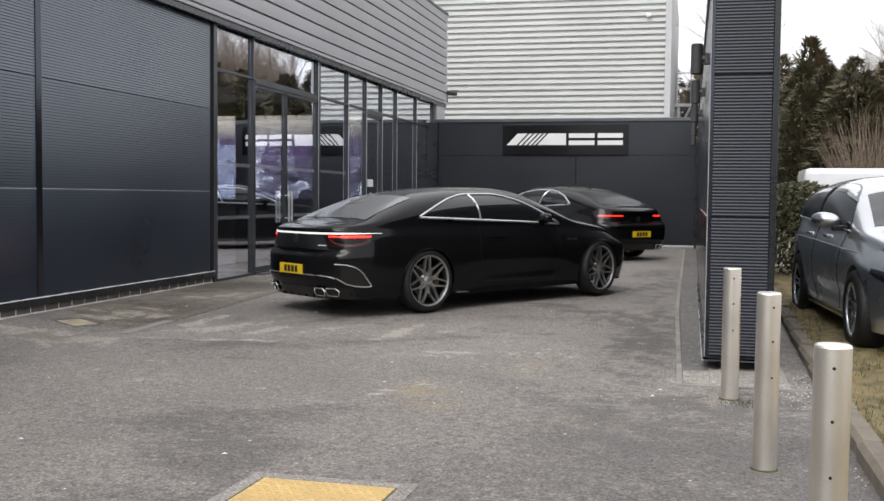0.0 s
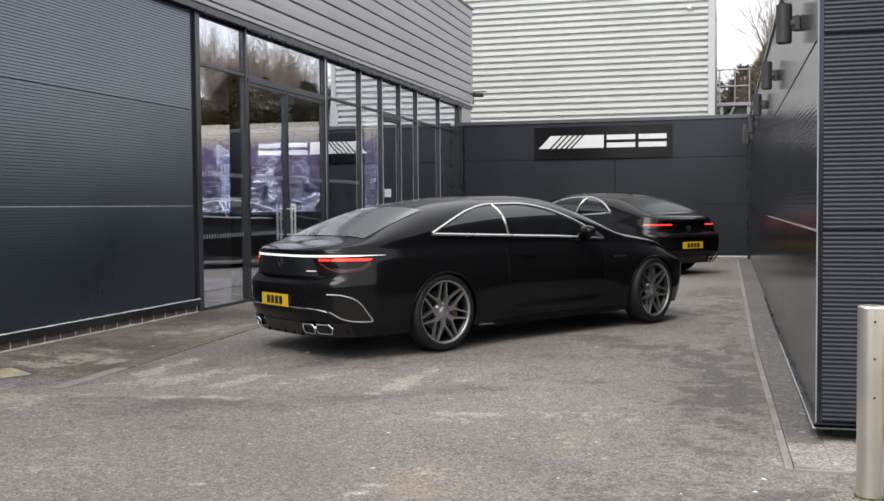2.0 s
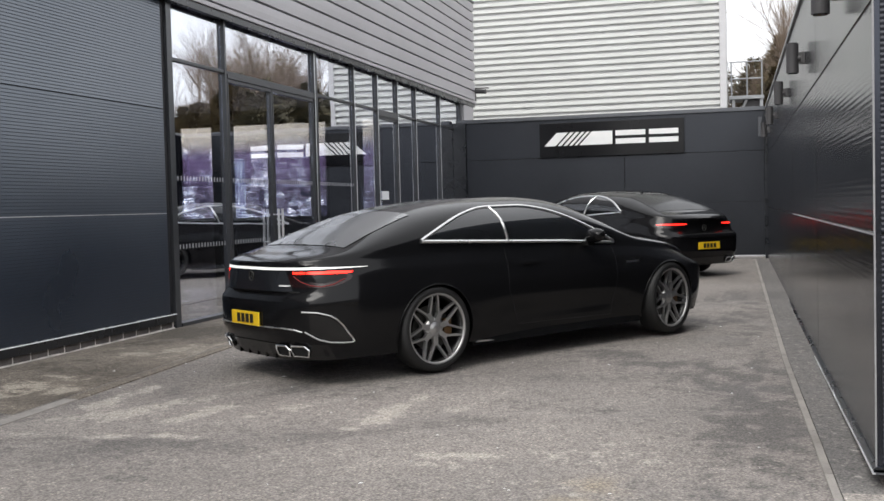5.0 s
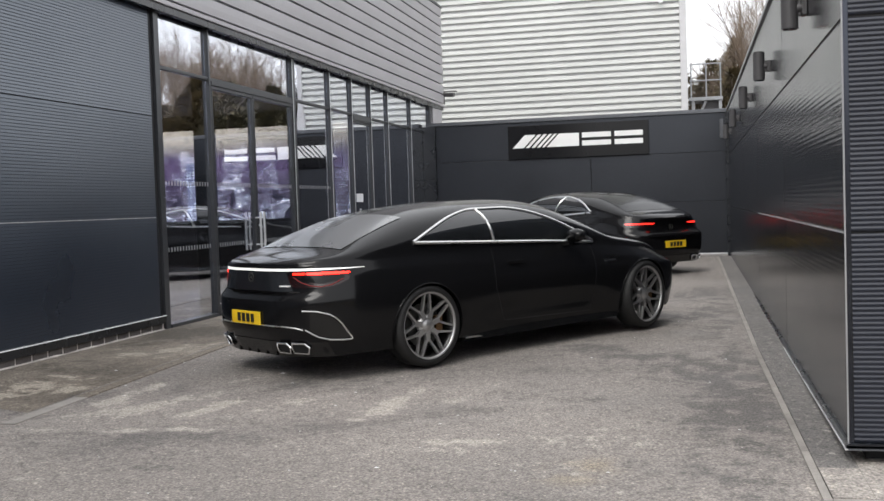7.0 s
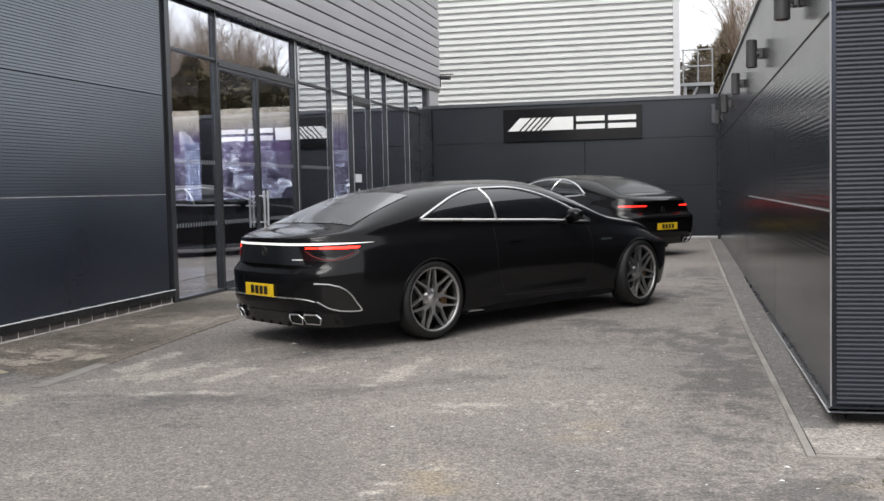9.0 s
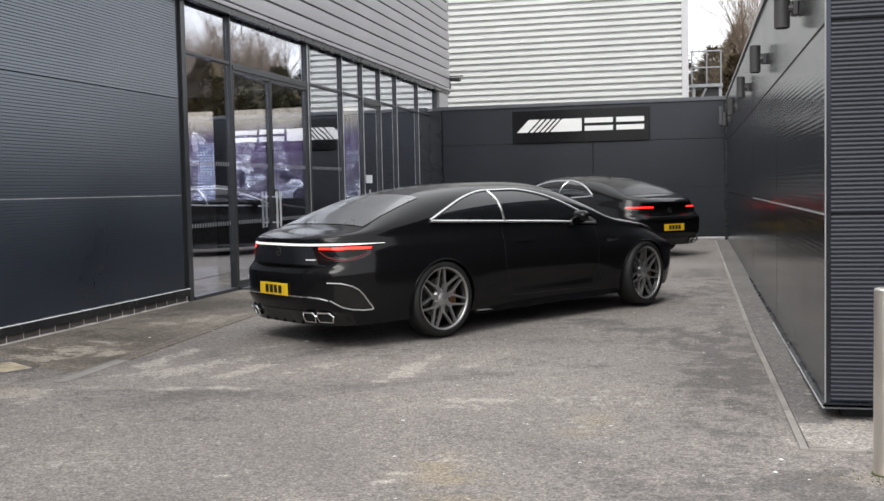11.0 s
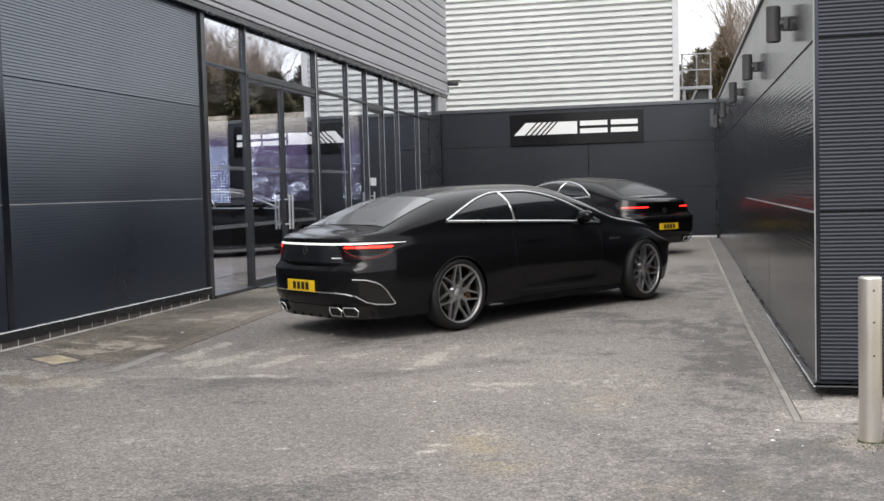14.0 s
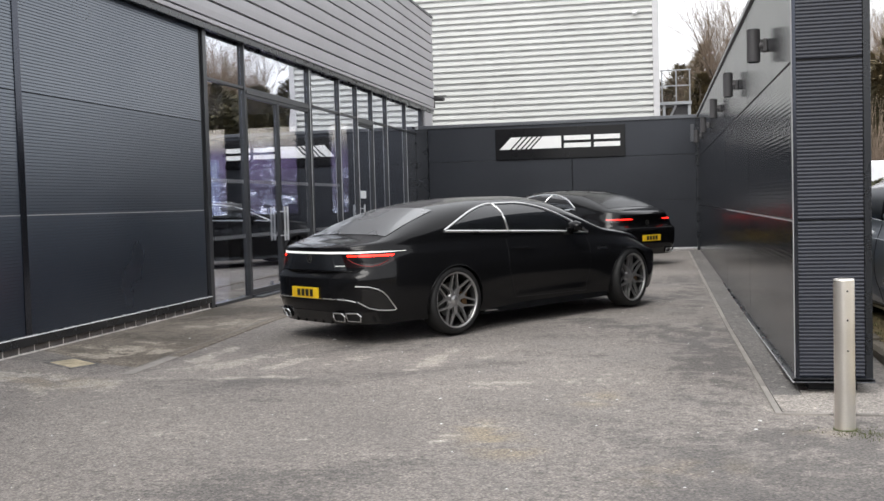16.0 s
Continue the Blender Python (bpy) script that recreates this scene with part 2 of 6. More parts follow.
ASPHALT = asphalt_material("worn_asphalt", ((0.226, 0.206, 0.190), (0.296, 0.270, 0.249), (0.357, 0.326, 0.300), (0.475, 0.435, 0.39), (0.12, 0.113, 0.109)))
APRON = asphalt_material("dirty_concrete", ((0.19, 0.163, 0.133), (0.25, 0.218, 0.18), (0.32, 0.28, 0.235), (0.47, 0.42, 0.35), (0.095, 0.083, 0.068)))
STRIP = asphalt_material("dirty_strip", ((0.145, 0.138, 0.132), (0.20, 0.19, 0.181), (0.27, 0.257, 0.243), (0.46, 0.43, 0.395), (0.08, 0.076, 0.073)))
WHITE_TRIM = surf("white_drip_edge", (0.80, 0.80, 0.80), 0.4, var=0.1)
DUSTY_STRIP = asphalt_material("dusty_strip", ((0.27, 0.248, 0.225), (0.37, 0.34, 0.31), (0.50, 0.46, 0.42), (0.62, 0.575, 0.52), (0.10, 0.095, 0.09)))
DUSTY = surf("dusty_cover", (0.46, 0.39, 0.27), 0.9, var=0.45, scale=9, bump=0.4, bscale=80)
CONCRETE = surf("grey_concrete", (0.26, 0.25, 0.24), 0.85, var=0.45, scale=2.5, bump=0.5, bscale=90)
EDGING = surf("pale_edging", (0.26, 0.242, 0.222), 0.85, var=0.3, scale=5.0, bump=0.5, bscale=80, island=0.2)
PANEL = surf("navy_panel", (0.0045, 0.0098, 0.0205), 0.29, var=0.10, scale=0.7, spec=1.0)
PANEL.node_tree.nodes["Principled BSDF"].inputs["IOR"].default_value = 1.68
PANEL.node_tree.nodes["Principled BSDF"].inputs["Specular Tint"].default_value = (0.82, 0.90, 1.0, 1)
# the pier's end face has a darker base than the wall's long side
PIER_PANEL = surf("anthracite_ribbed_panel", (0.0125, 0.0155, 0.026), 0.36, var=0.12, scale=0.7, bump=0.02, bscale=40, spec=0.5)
GATE_PANEL = surf("dark_grey_gate_panel", (0.040, 0.043, 0.050), 0.30, metal=0.7, var=0.12, scale=0.6, bump=0.02, bscale=25)
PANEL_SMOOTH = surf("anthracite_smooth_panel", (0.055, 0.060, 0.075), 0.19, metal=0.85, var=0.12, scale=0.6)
CORE = surf("dark_joint", (0.008, 0.008, 0.010), 0.7)
COPING = surf("grey_coping", (0.30, 0.30, 0.31), 0.45, metal=0.2, var=0.15)
TRIM = surf("grey_flashing", (0.10, 0.105, 0.115), 0.38, metal=0.3, var=0.15)
PALE_TRIM = surf("pale_flashing", (0.68, 0.69, 0.70), 0.35, metal=0.4, var=0.2)
GLAZE_FRAME = surf("anthracite_window_frame", (0.055, 0.058, 0.064), 0.33, metal=0.30, var=0.15)
FRAME = surf("black_window_frame", (0.012, 0.014, 0.018), 0.27, var=0.15)
FASCIA = surf("grey_cladding", (0.39, 0.38, 0.395), 0.40, var=0.10, scale=0.8, bump=0.02, bscale=20)
WHITE_CLAD = surf("white_cladding", (0.56, 0.57, 0.55), 0.5, var=0.06, scale=0.5, tint=(0.59, 0.60, 0.58))
GREY_TRIM = surf("light_grey_trim", (0.48, 0.48, 0.49), 0.5, var=0.1)
BRICK = surf("brown_grey_brick", (0.060, 0.054, 0.052), 0.7, var=0.35, scale=6, bump=0.5, bscale=70, island=0.12, tint=(0.088, 0.078, 0.073))
MORTAR = surf("mortar", (0.56, 0.525, 0.49), 0.9, var=0.35, scale=9, bump=0.5, bscale=90)
GLASS = pane_glass("shop_glass", (0.92, 0.94, 0.97), 0.50)
STEEL = surf("brushed_steel", (0.87, 0.83, 0.765), 0.38, metal=1.0, var=0.10, scale=2.5, bump=0.03, bscale=120)
DARK_HOLE = surf("dark_hole", (0.01, 0.01, 0.01), 0.8)
LAMP_GREY = surf("dark_lamp_metal", (0.058, 0.056, 0.058), 0.45, var=0.12)
SIGN_BLACK = surf("gloss_black_sign", (0.006, 0.006, 0.007), 0.12, var=0.1, spec=0.22)
SIGN_WHITE = surf("white_sign_face", (0.80, 0.80, 0.79), 0.4, var=0.04)
PAINT = surf("black_car_paint", (0.006, 0.006, 0.0066), 0.125, var=0.1, scale=1.0, coat=0.0, spec=0.24)
# PAINT's black with extra shine, so the boot face picks up more sky
BOOT_GLOSS = surf("black_paint_extra_shine", (0.008, 0.008, 0.0085), 0.14, var=0.1, spec=1.0, coat=0.6)
GLOSS_BLACK = surf("gloss_black_trim", (0.006, 0.006, 0.006), 0.2, var=0.1)
CAR_GLASS = surf("dark_tinted_glass", (0.010, 0.011, 0.012), 0.04, var=0.05, spec=0.7, coat=0.3)
# grey base and raised IOR put the sky's reflection into the glass
REAR_GLASS = surf("sky_grey_rear_glass", (0.065, 0.068, 0.072), 0.27, var=0.25, scale=1.5, spec=1.0, coat=0.5)
REAR_GLASS.node_tree.nodes["Principled BSDF"].inputs["IOR"].default_value = 1.85
DARK_GLASS = surf("dark_rear_glass", (0.010, 0.011, 0.012), 0.16, var=0.05, spec=0.16)
CHROME = surf("chrome_trim", (0.82, 0.82, 0.82), 0.14, metal=1.0, var=0.05)
CHROME_MATT = surf("satin_chrome", (0.75, 0.75, 0.74), 0.28, metal=1.0, var=0.05)
RIM_GREY = surf("grey_alloy", (0.43, 0.425, 0.42), 0.33, metal=0.8, var=0.1)
RIM_BLACK = surf("black_alloy", (0.014, 0.014, 0.014), 0.3, var=0.1)
TYRE = surf("tyre_rubber", (0.0075, 0.0075, 0.0075), 0.62, var=0.2, scale=6, bump=0.2, bscale=60)
BRONZE = surf("bronze_caliper", (0.16, 0.09, 0.04), 0.4, metal=0.5, var=0.1)
DISC = surf("brake_disc", (0.07, 0.07, 0.066), 0.4, metal=0.9, var=0.15)
YELLOW_PLATE = surf("yellow_plate", (0.85, 0.56, 0.02), 0.35, var=0.03)
PLATE_INK = surf("plate_ink", (0.015, 0.015, 0.015), 0.4)
RED_DARK = surf("smoked_red_lens", (0.014, 0.002, 0.002), 0.22, var=0.1)
RED_GLOW = glow("red_tail_light", (1.0, 0.012, 0.006), 4.6)
RED_GLOW_FAR = glow("red_tail_light_far", (1.0, 0.024, 0.015), 1.6)
# weak emission keeps this tail strip evenly white
TAIL_STRIP = glow("white_glow_strip", (1.0, 0.98, 0.95), 0.46, (0.5, 0.5, 0.5))
RED_GLOW_DIM = glow("dim_red_tail_light", (1.0, 0.06, 0.06), 0.10)
SILVER = surf("silver_car_paint", (0.70, 0.71, 0.73), 0.28, metal=0.95, var=0.05, coat=1.0)
BROWN_LEAF = surf("brown_winter_leaves", (0.095, 0.078, 0.040), 0.85, var=0.5, scale=1.6, tint=(0.15, 0.115, 0.06))
BARK = surf("bark", (0.115, 0.09, 0.07), 0.9, var=0.35, scale=4, bump=0.5, bscale=40)
TWIG = surf("pale_twigs", (0.21, 0.160, 0.120), 0.9, var=0.3, scale=4)
CONIFER = surf("conifer_needles", (0.070, 0.074, 0.040), 0.8, var=0.55, scale=1.6, tint=(0.125, 0.106, 0.058))
HEDGE_LEAF = surf("hedge_leaves", (0.045, 0.060, 0.026), 0.6, var=0.5, scale=4, tint=(0.09, 0.085, 0.04))
GRASS = surf("verge_soil_grass", (0.12, 0.11, 0.05), 0.95, var=0.55, scale=6, bump=0.8, bscale=50, tint=(0.20, 0.15, 0.07))
MOSS = surf("moss", (0.075, 0.085, 0.03), 0.95, var=0.5, scale=10)
KERB = surf("kerb_concrete", (0.165, 0.142, 0.112), 0.9, var=0.35, scale=5, bump=0.5, bscale=60, island=0.2)
YELLOW_COVER = surf("yellow_grp_cover", (0.62, 0.44, 0.19), 0.7, var=0.25, scale=4, bump=0.2, bscale=60)
WALL_IN = surf("interior_paint", (0.16, 0.16, 0.17), 0.7, var=0.1)
FLOOR_IN = surf("interior_floor_tile", (0.46, 0.45, 0.42), 0.25, var=0.1)
PAPER = surf("white_notice", (0.78, 0.80, 0.82), 0.6, var=0.04)
MARKING = surf("frosted_marking", (0.30, 0.31, 0.33), 0.7, var=0.05)
GALV = surf("galvanised_steel", (0.38, 0.39, 0.40), 0.45, metal=0.6, var=0.2)


# ---- ground ----
PALE = [(-5.0, 0.95, -4.3, 1.9, 0.10, 0.7), (-5.3, 0.75, -4.9, 1.15, 0.10, 0.7), (-3.9, 1.1, -3.5, 1.75, 0.09, 0.6), (-4.75, 1.9, -4.3, 2.7, 0.09, 0.6), (-3.3, 0.2, -2.9, 0.7, 0.07, 0.4), (-2.6, 1.3, -2.3, 2.2, 0.08, 0.4),
        (-4.74, 0.38, -4.24, 0.51, 0.05, 1.5), (-4.24, 0.51, -4.0, 0.46, 0.045, 1.5), (-5.4, 0.42, -4.85, 0.38, 0.06, 0.7), (-5.27, 1.19, -5.23, 1.95, 0.15, 0.6), (-4.4, 0.89, -4.23, 1.4, 0.09, 0.9), (-3.05, 0.88, -2.97, 1.45, 0.10, 1.5), (-2.97, 1.45, -2.9, 1.95, 0.07, 1.0), (-2.55, 0.30, -1.98, 0.35, 0.05, 0.6), (-2.21, -1.97, -2.13, -1.93, 0.05, 1.0), (-2.66, -2.0, -2.56, -2.02, 0.05, 0.9), (-2.29, -1.44, -2.22, -1.46, 0.03, 1.8), (-3.22, -1.65, -3.19, -1.63, 0.03, 1.8), (-2.34, -1.63, -2.25, -1.61, 0.04, 1.3), (-6.35, 1.40, -5.87, 1.70, 0.15, 0.9), (-6.36, 2.27, -5.83, 2.35, 0.09, 0.9), (-5.25, 1.29, -5.2, 1.98, 0.08, 0.9), (-4.9, 0.84, -4.76, 1.08, 0.07, 0.9), (-6.3, 0.20, -5.66, 0.22, 0.12, 0.7),
        (-1.39, -0.23, -1.25, -0.6, 0.13, 0.4), (-2.25, 0.18, -1.05, 0.57, 0.32, 0.22), (-2.13, -1.12, -1.9, -1.2, 0.35, 0.16), (-6.6, 0.25, -5.5, 0.08, 0.22, 0.9), (-1.2, -2.2, -0.9, -1.7, 0.3, 0.12),
        (-4.7, 1.3, -4.3, 2.4, 0.18, 0.45), (-6.6, 1.5, -5.9, 2.1, 0.3, 0.8), (-6.5, 3.2, -5.9, 4.4, 0.2, 0.5), (-0.15, -0.5, 0.5, -0.4, 0.12, 0.9)]
# darker patches; the first two run along the right wall's foot
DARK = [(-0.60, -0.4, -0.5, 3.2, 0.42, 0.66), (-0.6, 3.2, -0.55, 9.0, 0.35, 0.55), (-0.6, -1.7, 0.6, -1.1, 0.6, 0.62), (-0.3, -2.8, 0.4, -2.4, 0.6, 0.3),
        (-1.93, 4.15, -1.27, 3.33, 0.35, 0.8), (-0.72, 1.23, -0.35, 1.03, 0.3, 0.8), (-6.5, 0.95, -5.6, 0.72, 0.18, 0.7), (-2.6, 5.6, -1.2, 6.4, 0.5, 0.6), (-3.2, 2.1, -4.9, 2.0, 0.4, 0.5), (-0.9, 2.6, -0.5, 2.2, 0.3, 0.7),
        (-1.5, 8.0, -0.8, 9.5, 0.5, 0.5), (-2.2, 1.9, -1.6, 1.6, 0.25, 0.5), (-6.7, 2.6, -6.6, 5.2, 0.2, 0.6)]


TAN = [(-2.17, -1.18, -1.86, -1.84, 0.20, 0.75), (-1.46, -0.35, -1.40, -0.15, 0.18, 0.6), (-0.12, -1.22, 0.12, -1.18, 0.10, 0.35), (-6.4, 0.2, -5.8, 0.1, 0.3, 0.45), (-6.35, 1.0, -6.1, 1.4, 0.25, 0.4), (-1.0, -2.3, -0.7, -2.1, 0.2, 0.4)]


def tan_dust(x, y):
    """Yellow-brown dust lying in patches."""
    v = 0.0
    for x0, y0, x1, y1, w, a in TAN:
        t = max(0, min(1, ((x - x0) * (x1 - x0) + (y - y0) * (y1 - y0)) / ((x1 - x0) ** 2 + (y1 - y0) ** 2)))
        v += a * math.exp(-((math.hypot(x - x0 - t * (x1 - x0), y - y0 - t * (y1 - y0)) / w) ** 2))
    return v * max(0.0, min(1.3, 0.8 + 1.5 * noise.fractal(Vector((x * 5, y * 5, 6.0)), 0.7, 2.1, 4)))


def stain_tone(x, y):
    """Pale scuffs above zero, darker patches below, at their own places and in a broken scatter."""
    v = 0.0
    rag = noise.fractal(Vector((x * 3.6, y * 3.6, 3.0)), 0.7, 2.1, 5)
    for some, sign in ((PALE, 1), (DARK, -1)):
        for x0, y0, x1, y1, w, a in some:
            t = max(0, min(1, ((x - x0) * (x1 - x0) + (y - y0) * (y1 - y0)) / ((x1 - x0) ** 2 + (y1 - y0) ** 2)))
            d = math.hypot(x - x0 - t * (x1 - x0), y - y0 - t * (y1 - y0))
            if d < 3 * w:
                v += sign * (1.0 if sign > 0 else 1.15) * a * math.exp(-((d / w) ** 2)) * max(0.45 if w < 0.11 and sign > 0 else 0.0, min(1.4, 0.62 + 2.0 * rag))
    broad = noise.fractal(Vector((x * 0.55 + 9, y * 0.9, 1.0)), 0.9, 2.0, 5)
    # asphalt tone drops towards the entrance, most of all on the right
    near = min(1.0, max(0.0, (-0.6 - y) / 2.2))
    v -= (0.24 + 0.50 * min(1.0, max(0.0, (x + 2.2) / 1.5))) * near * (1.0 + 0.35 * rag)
    return v + max(0, broad - 0.16) * 0.55 * max(0, 0.5 + 2 * rag) - max(0, -broad - 0.12) * 1.3


def ground_sheet():
    bm = bmesh.new()
    layer, dust = bm.verts.layers.float.new("stain_tone"), bm.verts.layers.float.new("dust")
    xs = [-300, -60, -20, -10, *np.arange(-7.2, 1.3, 0.05), 4, 12, 60, 300]
    ys = [-300, -60, -20, -10, *np.arange(-6.5, 2.6, 0.05), *np.arange(2.6, 9.0, 0.10), 10, 11, 12, 13, 14, 15, 16, 17, 18, 24, 40, 100, 400]
    grid = []
    for y in ys:
        row = []
        for x in xs:
            v = bm.verts.new((x, y, (gx(x, y) if x > -7.3 else gz(y)) if -30 < x < 40 else 0.1))
            v[layer] = stain_tone(x, y) if -8 < x < 2 and -7 < y < 19 else 0.0
            v[dust] = tan_dust(x, y) if -8 < x < 2 and -7 < y < 3 else 0.0
            row.append(v)
        grid.append(row)
    for j in range(len(ys) - 1):
        for i in range(len(xs) - 1):
            bm.faces.new((grid[j][i], grid[j][i + 1], grid[j + 1][i + 1], grid[j + 1][i]))
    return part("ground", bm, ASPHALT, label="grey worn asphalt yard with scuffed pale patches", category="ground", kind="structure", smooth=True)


ground_sheet()


def sloped_slab(bm, x0, x1, ys, lift, drop=0.05):
    """A thin slab that follows the yard's rise."""
    rows = [[bm.verts.new((x, y, gz(y) + h)) for x, h in ((x0, -drop), (x0, lift), (x1, lift), (x1, -drop))] for y in ys]
    for a, b in zip(rows, rows[1:]):
        for k in range(3):
            bm.faces.new((a[k], a[k + 1], b[k + 1], b[k]))
    bm.faces.new(rows[0])
    bm.faces.new(rows[-1][::-1])
    bmesh.ops.recalc_face_normals(bm, faces=bm.faces[:])
    return bm


def splayed(bm):
    """Leans the strip's outer edge away from the wall towards the far end."""
    for v in bm.verts:
        if v.co.x < -0.1:
            v.co.x -= 0.0178 * min(4.4, max(0.0, v.co.y + 0.65))
    return bm


def apron_sheet():
    bm = bmesh.new()
    layer = bm.verts.layers.float.new("stain_tone")
    xs, ys = np.arange(-6.97, -5.67, 0.07), [0.0, *np.arange(0.09, 9.0, 0.09), 10, 12, 14, 16, 18.1]
    grid = []
    for y in ys:
        front = [1.37 - 0.371 * (x + 7.0) for x in xs]
        grid.append([bm.verts.new((x, max(y, f) if y < 9 else y, gx(x, max(y, f)) + 0.003)) for x, f in zip(xs, front)])
        for v in grid[-1]:
            v[layer] = stain_tone(v.co.x, v.co.y) * 1.2 + 0.55 * noise.fractal(Vector((v.co.x * 1.6, v.co.y * 1.1, 8)), 0.7, 2.0, 5)
    for a, b_ in zip(grid, grid[1:]):
        for k in range(len(xs) - 1):
            if max(b_[k].co.y - a[k].co.y, b_[k + 1].co.y - a[k + 1].co.y) > 1e-4:
                bm.faces.new((a[k], a[k + 1], b_[k + 1], b_[k]))
    bmesh.ops.remove_doubles(bm, verts=bm.verts[:], dist=1e-4)
    return bm


apron = part("pavement_apron", apron_sheet(), APRON, label="stained brown concrete apron below the shopfront", category="pavement", kind="structure")
channel = part("pavement_strip", splayed(sloped_slab(bmesh.new(), -0.166, 0.03, [-0.655, 0, 2, 3.75, 8, 12, 18.1], 0.012)), STRIP, label="grey concrete strip at the foot of the wall", category="pavement", kind="structure")
part("pavement_strip_end", sloped_slab(bmesh.new(), 0.034, 0.62, [-0.655, 0.0, 0.4], 0.012), DUSTY_STRIP, channel)
part("pavement_strip_corner", splayed(sloped_slab(bmesh.new(), -0.166, 0.03, [-0.655, -0.35, -0.12], 0.0155)), DUSTY_STRIP, channel)
for k in range(19):
    y0 = 0.52 + 0.93 * k
    part("edging", sloped_slab(bmesh.new(), -5.665, -5.545, [y0, y0 + 0.46, y0 + 0.925], 0.008), EDGING if k < 1 else APRON, apron)
for k in range(20):
    y0 = -0.70 + 0.93 * k
    part("edging", splayed(sloped_slab(bmesh.new(), -0.214, -0.172, [y0, y0 + 0.46, y0 + 0.92], 0.014)), EDGING, channel)
for k in range(3):
    part("edging", sloped_slab(bmesh.new(), -0.168 + 0.3 * k, 0.127 + 0.3 * k, [-0.70, -0.661], 0.013), EDGING, channel)

# ---- right wall and pier ----
wall_r = part("wall_right", boxed(0.014, 0.52, 0.014, 18.26, 0.13, 3.43), CORE, label="anthracite metal-clad boundary wall with fine horizontal ribs", category="wall", kind="structure")
bays = [0.045, 3.85, 7.72, 11.60, 15.48, 18.22]
rows = [(0.145, 1.275), (1.288, 2.424), (2.442, 3.40)]
for ya, yb in zip(bays, bays[1:]):
    for za, zb in rows:
        prof = ribs(za, zb, 0.0325, 0.0006 if 1.2 < za < 2 else 0.0003, True)
        part("panel", strip_mesh(bmesh.new(), prof, lambda e, o, z: (0.004 - o, (ya + 0.010, yb - 0.010)[e], z)), PANEL_SMOOTH, wall_r, smooth=True)
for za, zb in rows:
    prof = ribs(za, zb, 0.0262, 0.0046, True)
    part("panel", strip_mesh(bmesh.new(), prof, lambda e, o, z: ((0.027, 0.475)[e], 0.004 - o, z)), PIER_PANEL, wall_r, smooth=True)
part("corner_trim", boxed(-0.006, 0.026, -0.006, 0.04, 0.13, 3.40, bevel=0.004), PANEL_SMOOTH, wall_r)
part("corner_bead", boxed(-0.010, -0.002, -0.010, -0.002, 0.14, 3.40), COPING, wall_r)
part("corner_trim", boxed(0.48, 0.53, -0.006, 0.05, 0.13, 3.40, bevel=0.004), FRAME, wall_r)
part("base_flashing", prism(bmesh.new(), [(-0.02, 0.118), (0.52, 0.118), (0.52, 0.143), (-0.008, 0.143), (-0.02, 0.134)], "y", -0.03, 18.2), FRAME, wall_r)
part("base_bead", boxed(-0.026, -0.012, -0.034, 18.2, 0.110, 0.1175), PALE_TRIM, wall_r)
part("base_bead", boxed(-0.011, 0.54, -0.040, -0.026, 0.110, 0.1175), TRIM, wall_r)
part("base_flashing", boxed(-0.02, 0.54, -0.030, -0.0065, 0.118, 0.136, bevel=0.003), FRAME, wall_r)
part("coping", prism(bmesh.new(), [(-0.02, 3.43), (0.56, 3.43), (0.56, 3.48), (0.27, 3.51), (-0.02, 3.48)], "y", -0.02, 18.3), COPING, wall_r)
part("plinth", boxed(0.10, 0.44, 0.10, 18.0, -0.02, 0.13), CORE, wall_r)
# pale colour paints the sky highlight on the joint's lip
for ya, yb in ((0.05, 3.82), (3.88, 7.7)):
    part("joint_highlight", boxed(-0.001, 0.010, ya, yb, 1.2765, 1.2825), PALE_TRIM, wall_r, "panel joint lip painted pale for its sky highlight")
part("outer_panel", boxed(0.524, 0.532, 0.06, 18.1, 0.15, 3.42), PANEL, wall_r)


# Added wall out of view; its grey steers reflections in paint and steel.
part("unseen_back_wall", boxed(-30.0, 34.0, -20.4, -20.0, -0.1, 3.6), CONCRETE, label="unseen plain grey wall added behind the yard to shape reflections", category="wall", kind="structure")


# ---- wall lights ----
def wall_light():
    root = thing("wall_light", "dark grey cylindrical up-and-down wall light on a bracket", "wall light", group="lights along the boundary wall")
    bm = bmesh.new()
    rod(bm, (-0.112, 0, -0.14), (-0.112, 0, 0.14), 0.058, seg=24)
    part("body", bm, LAMP_GREY, root, smooth=False)
    for s in (-1, 1):
        bm = bmesh.new()
        rod(bm, (-0.112, 0, s * 0.140), (-0.112, 0, s * 0.146), 0.048, seg=20)
        part("lens", bm, CAR_GLASS, root)
    bm = bmesh.new()
    rod(bm, (-0.09, 0, 0), (-0.030, 0, 0), 0.036, seg=14)
    part("arm", bm, LAMP_GREY, root)
    bm = bmesh.new()
    rod(bm, (-0.046, 0, -0.055), (-0.046, 0, 0.055), 0.020, seg=14)
    part("swivel", bm, LAMP_GREY, root)
    bm = bmesh.new()
    box(bm, -0.034, 0.002, -0.055, 0.055, -0.055, 0.055, bevel=0.008)
    part("wall_box", bm, LAMP_GREY, root)
    return root


lights_y = [1.75, 5.2, 8.6, 12.3, 15.9]
first_light = wall_light()
first_light.matrix_world = pose(0, lights_y[0], 2.79)
for y in lights_y[1:]:
    copy_thing(first_light, pose(0, y, 2.81))

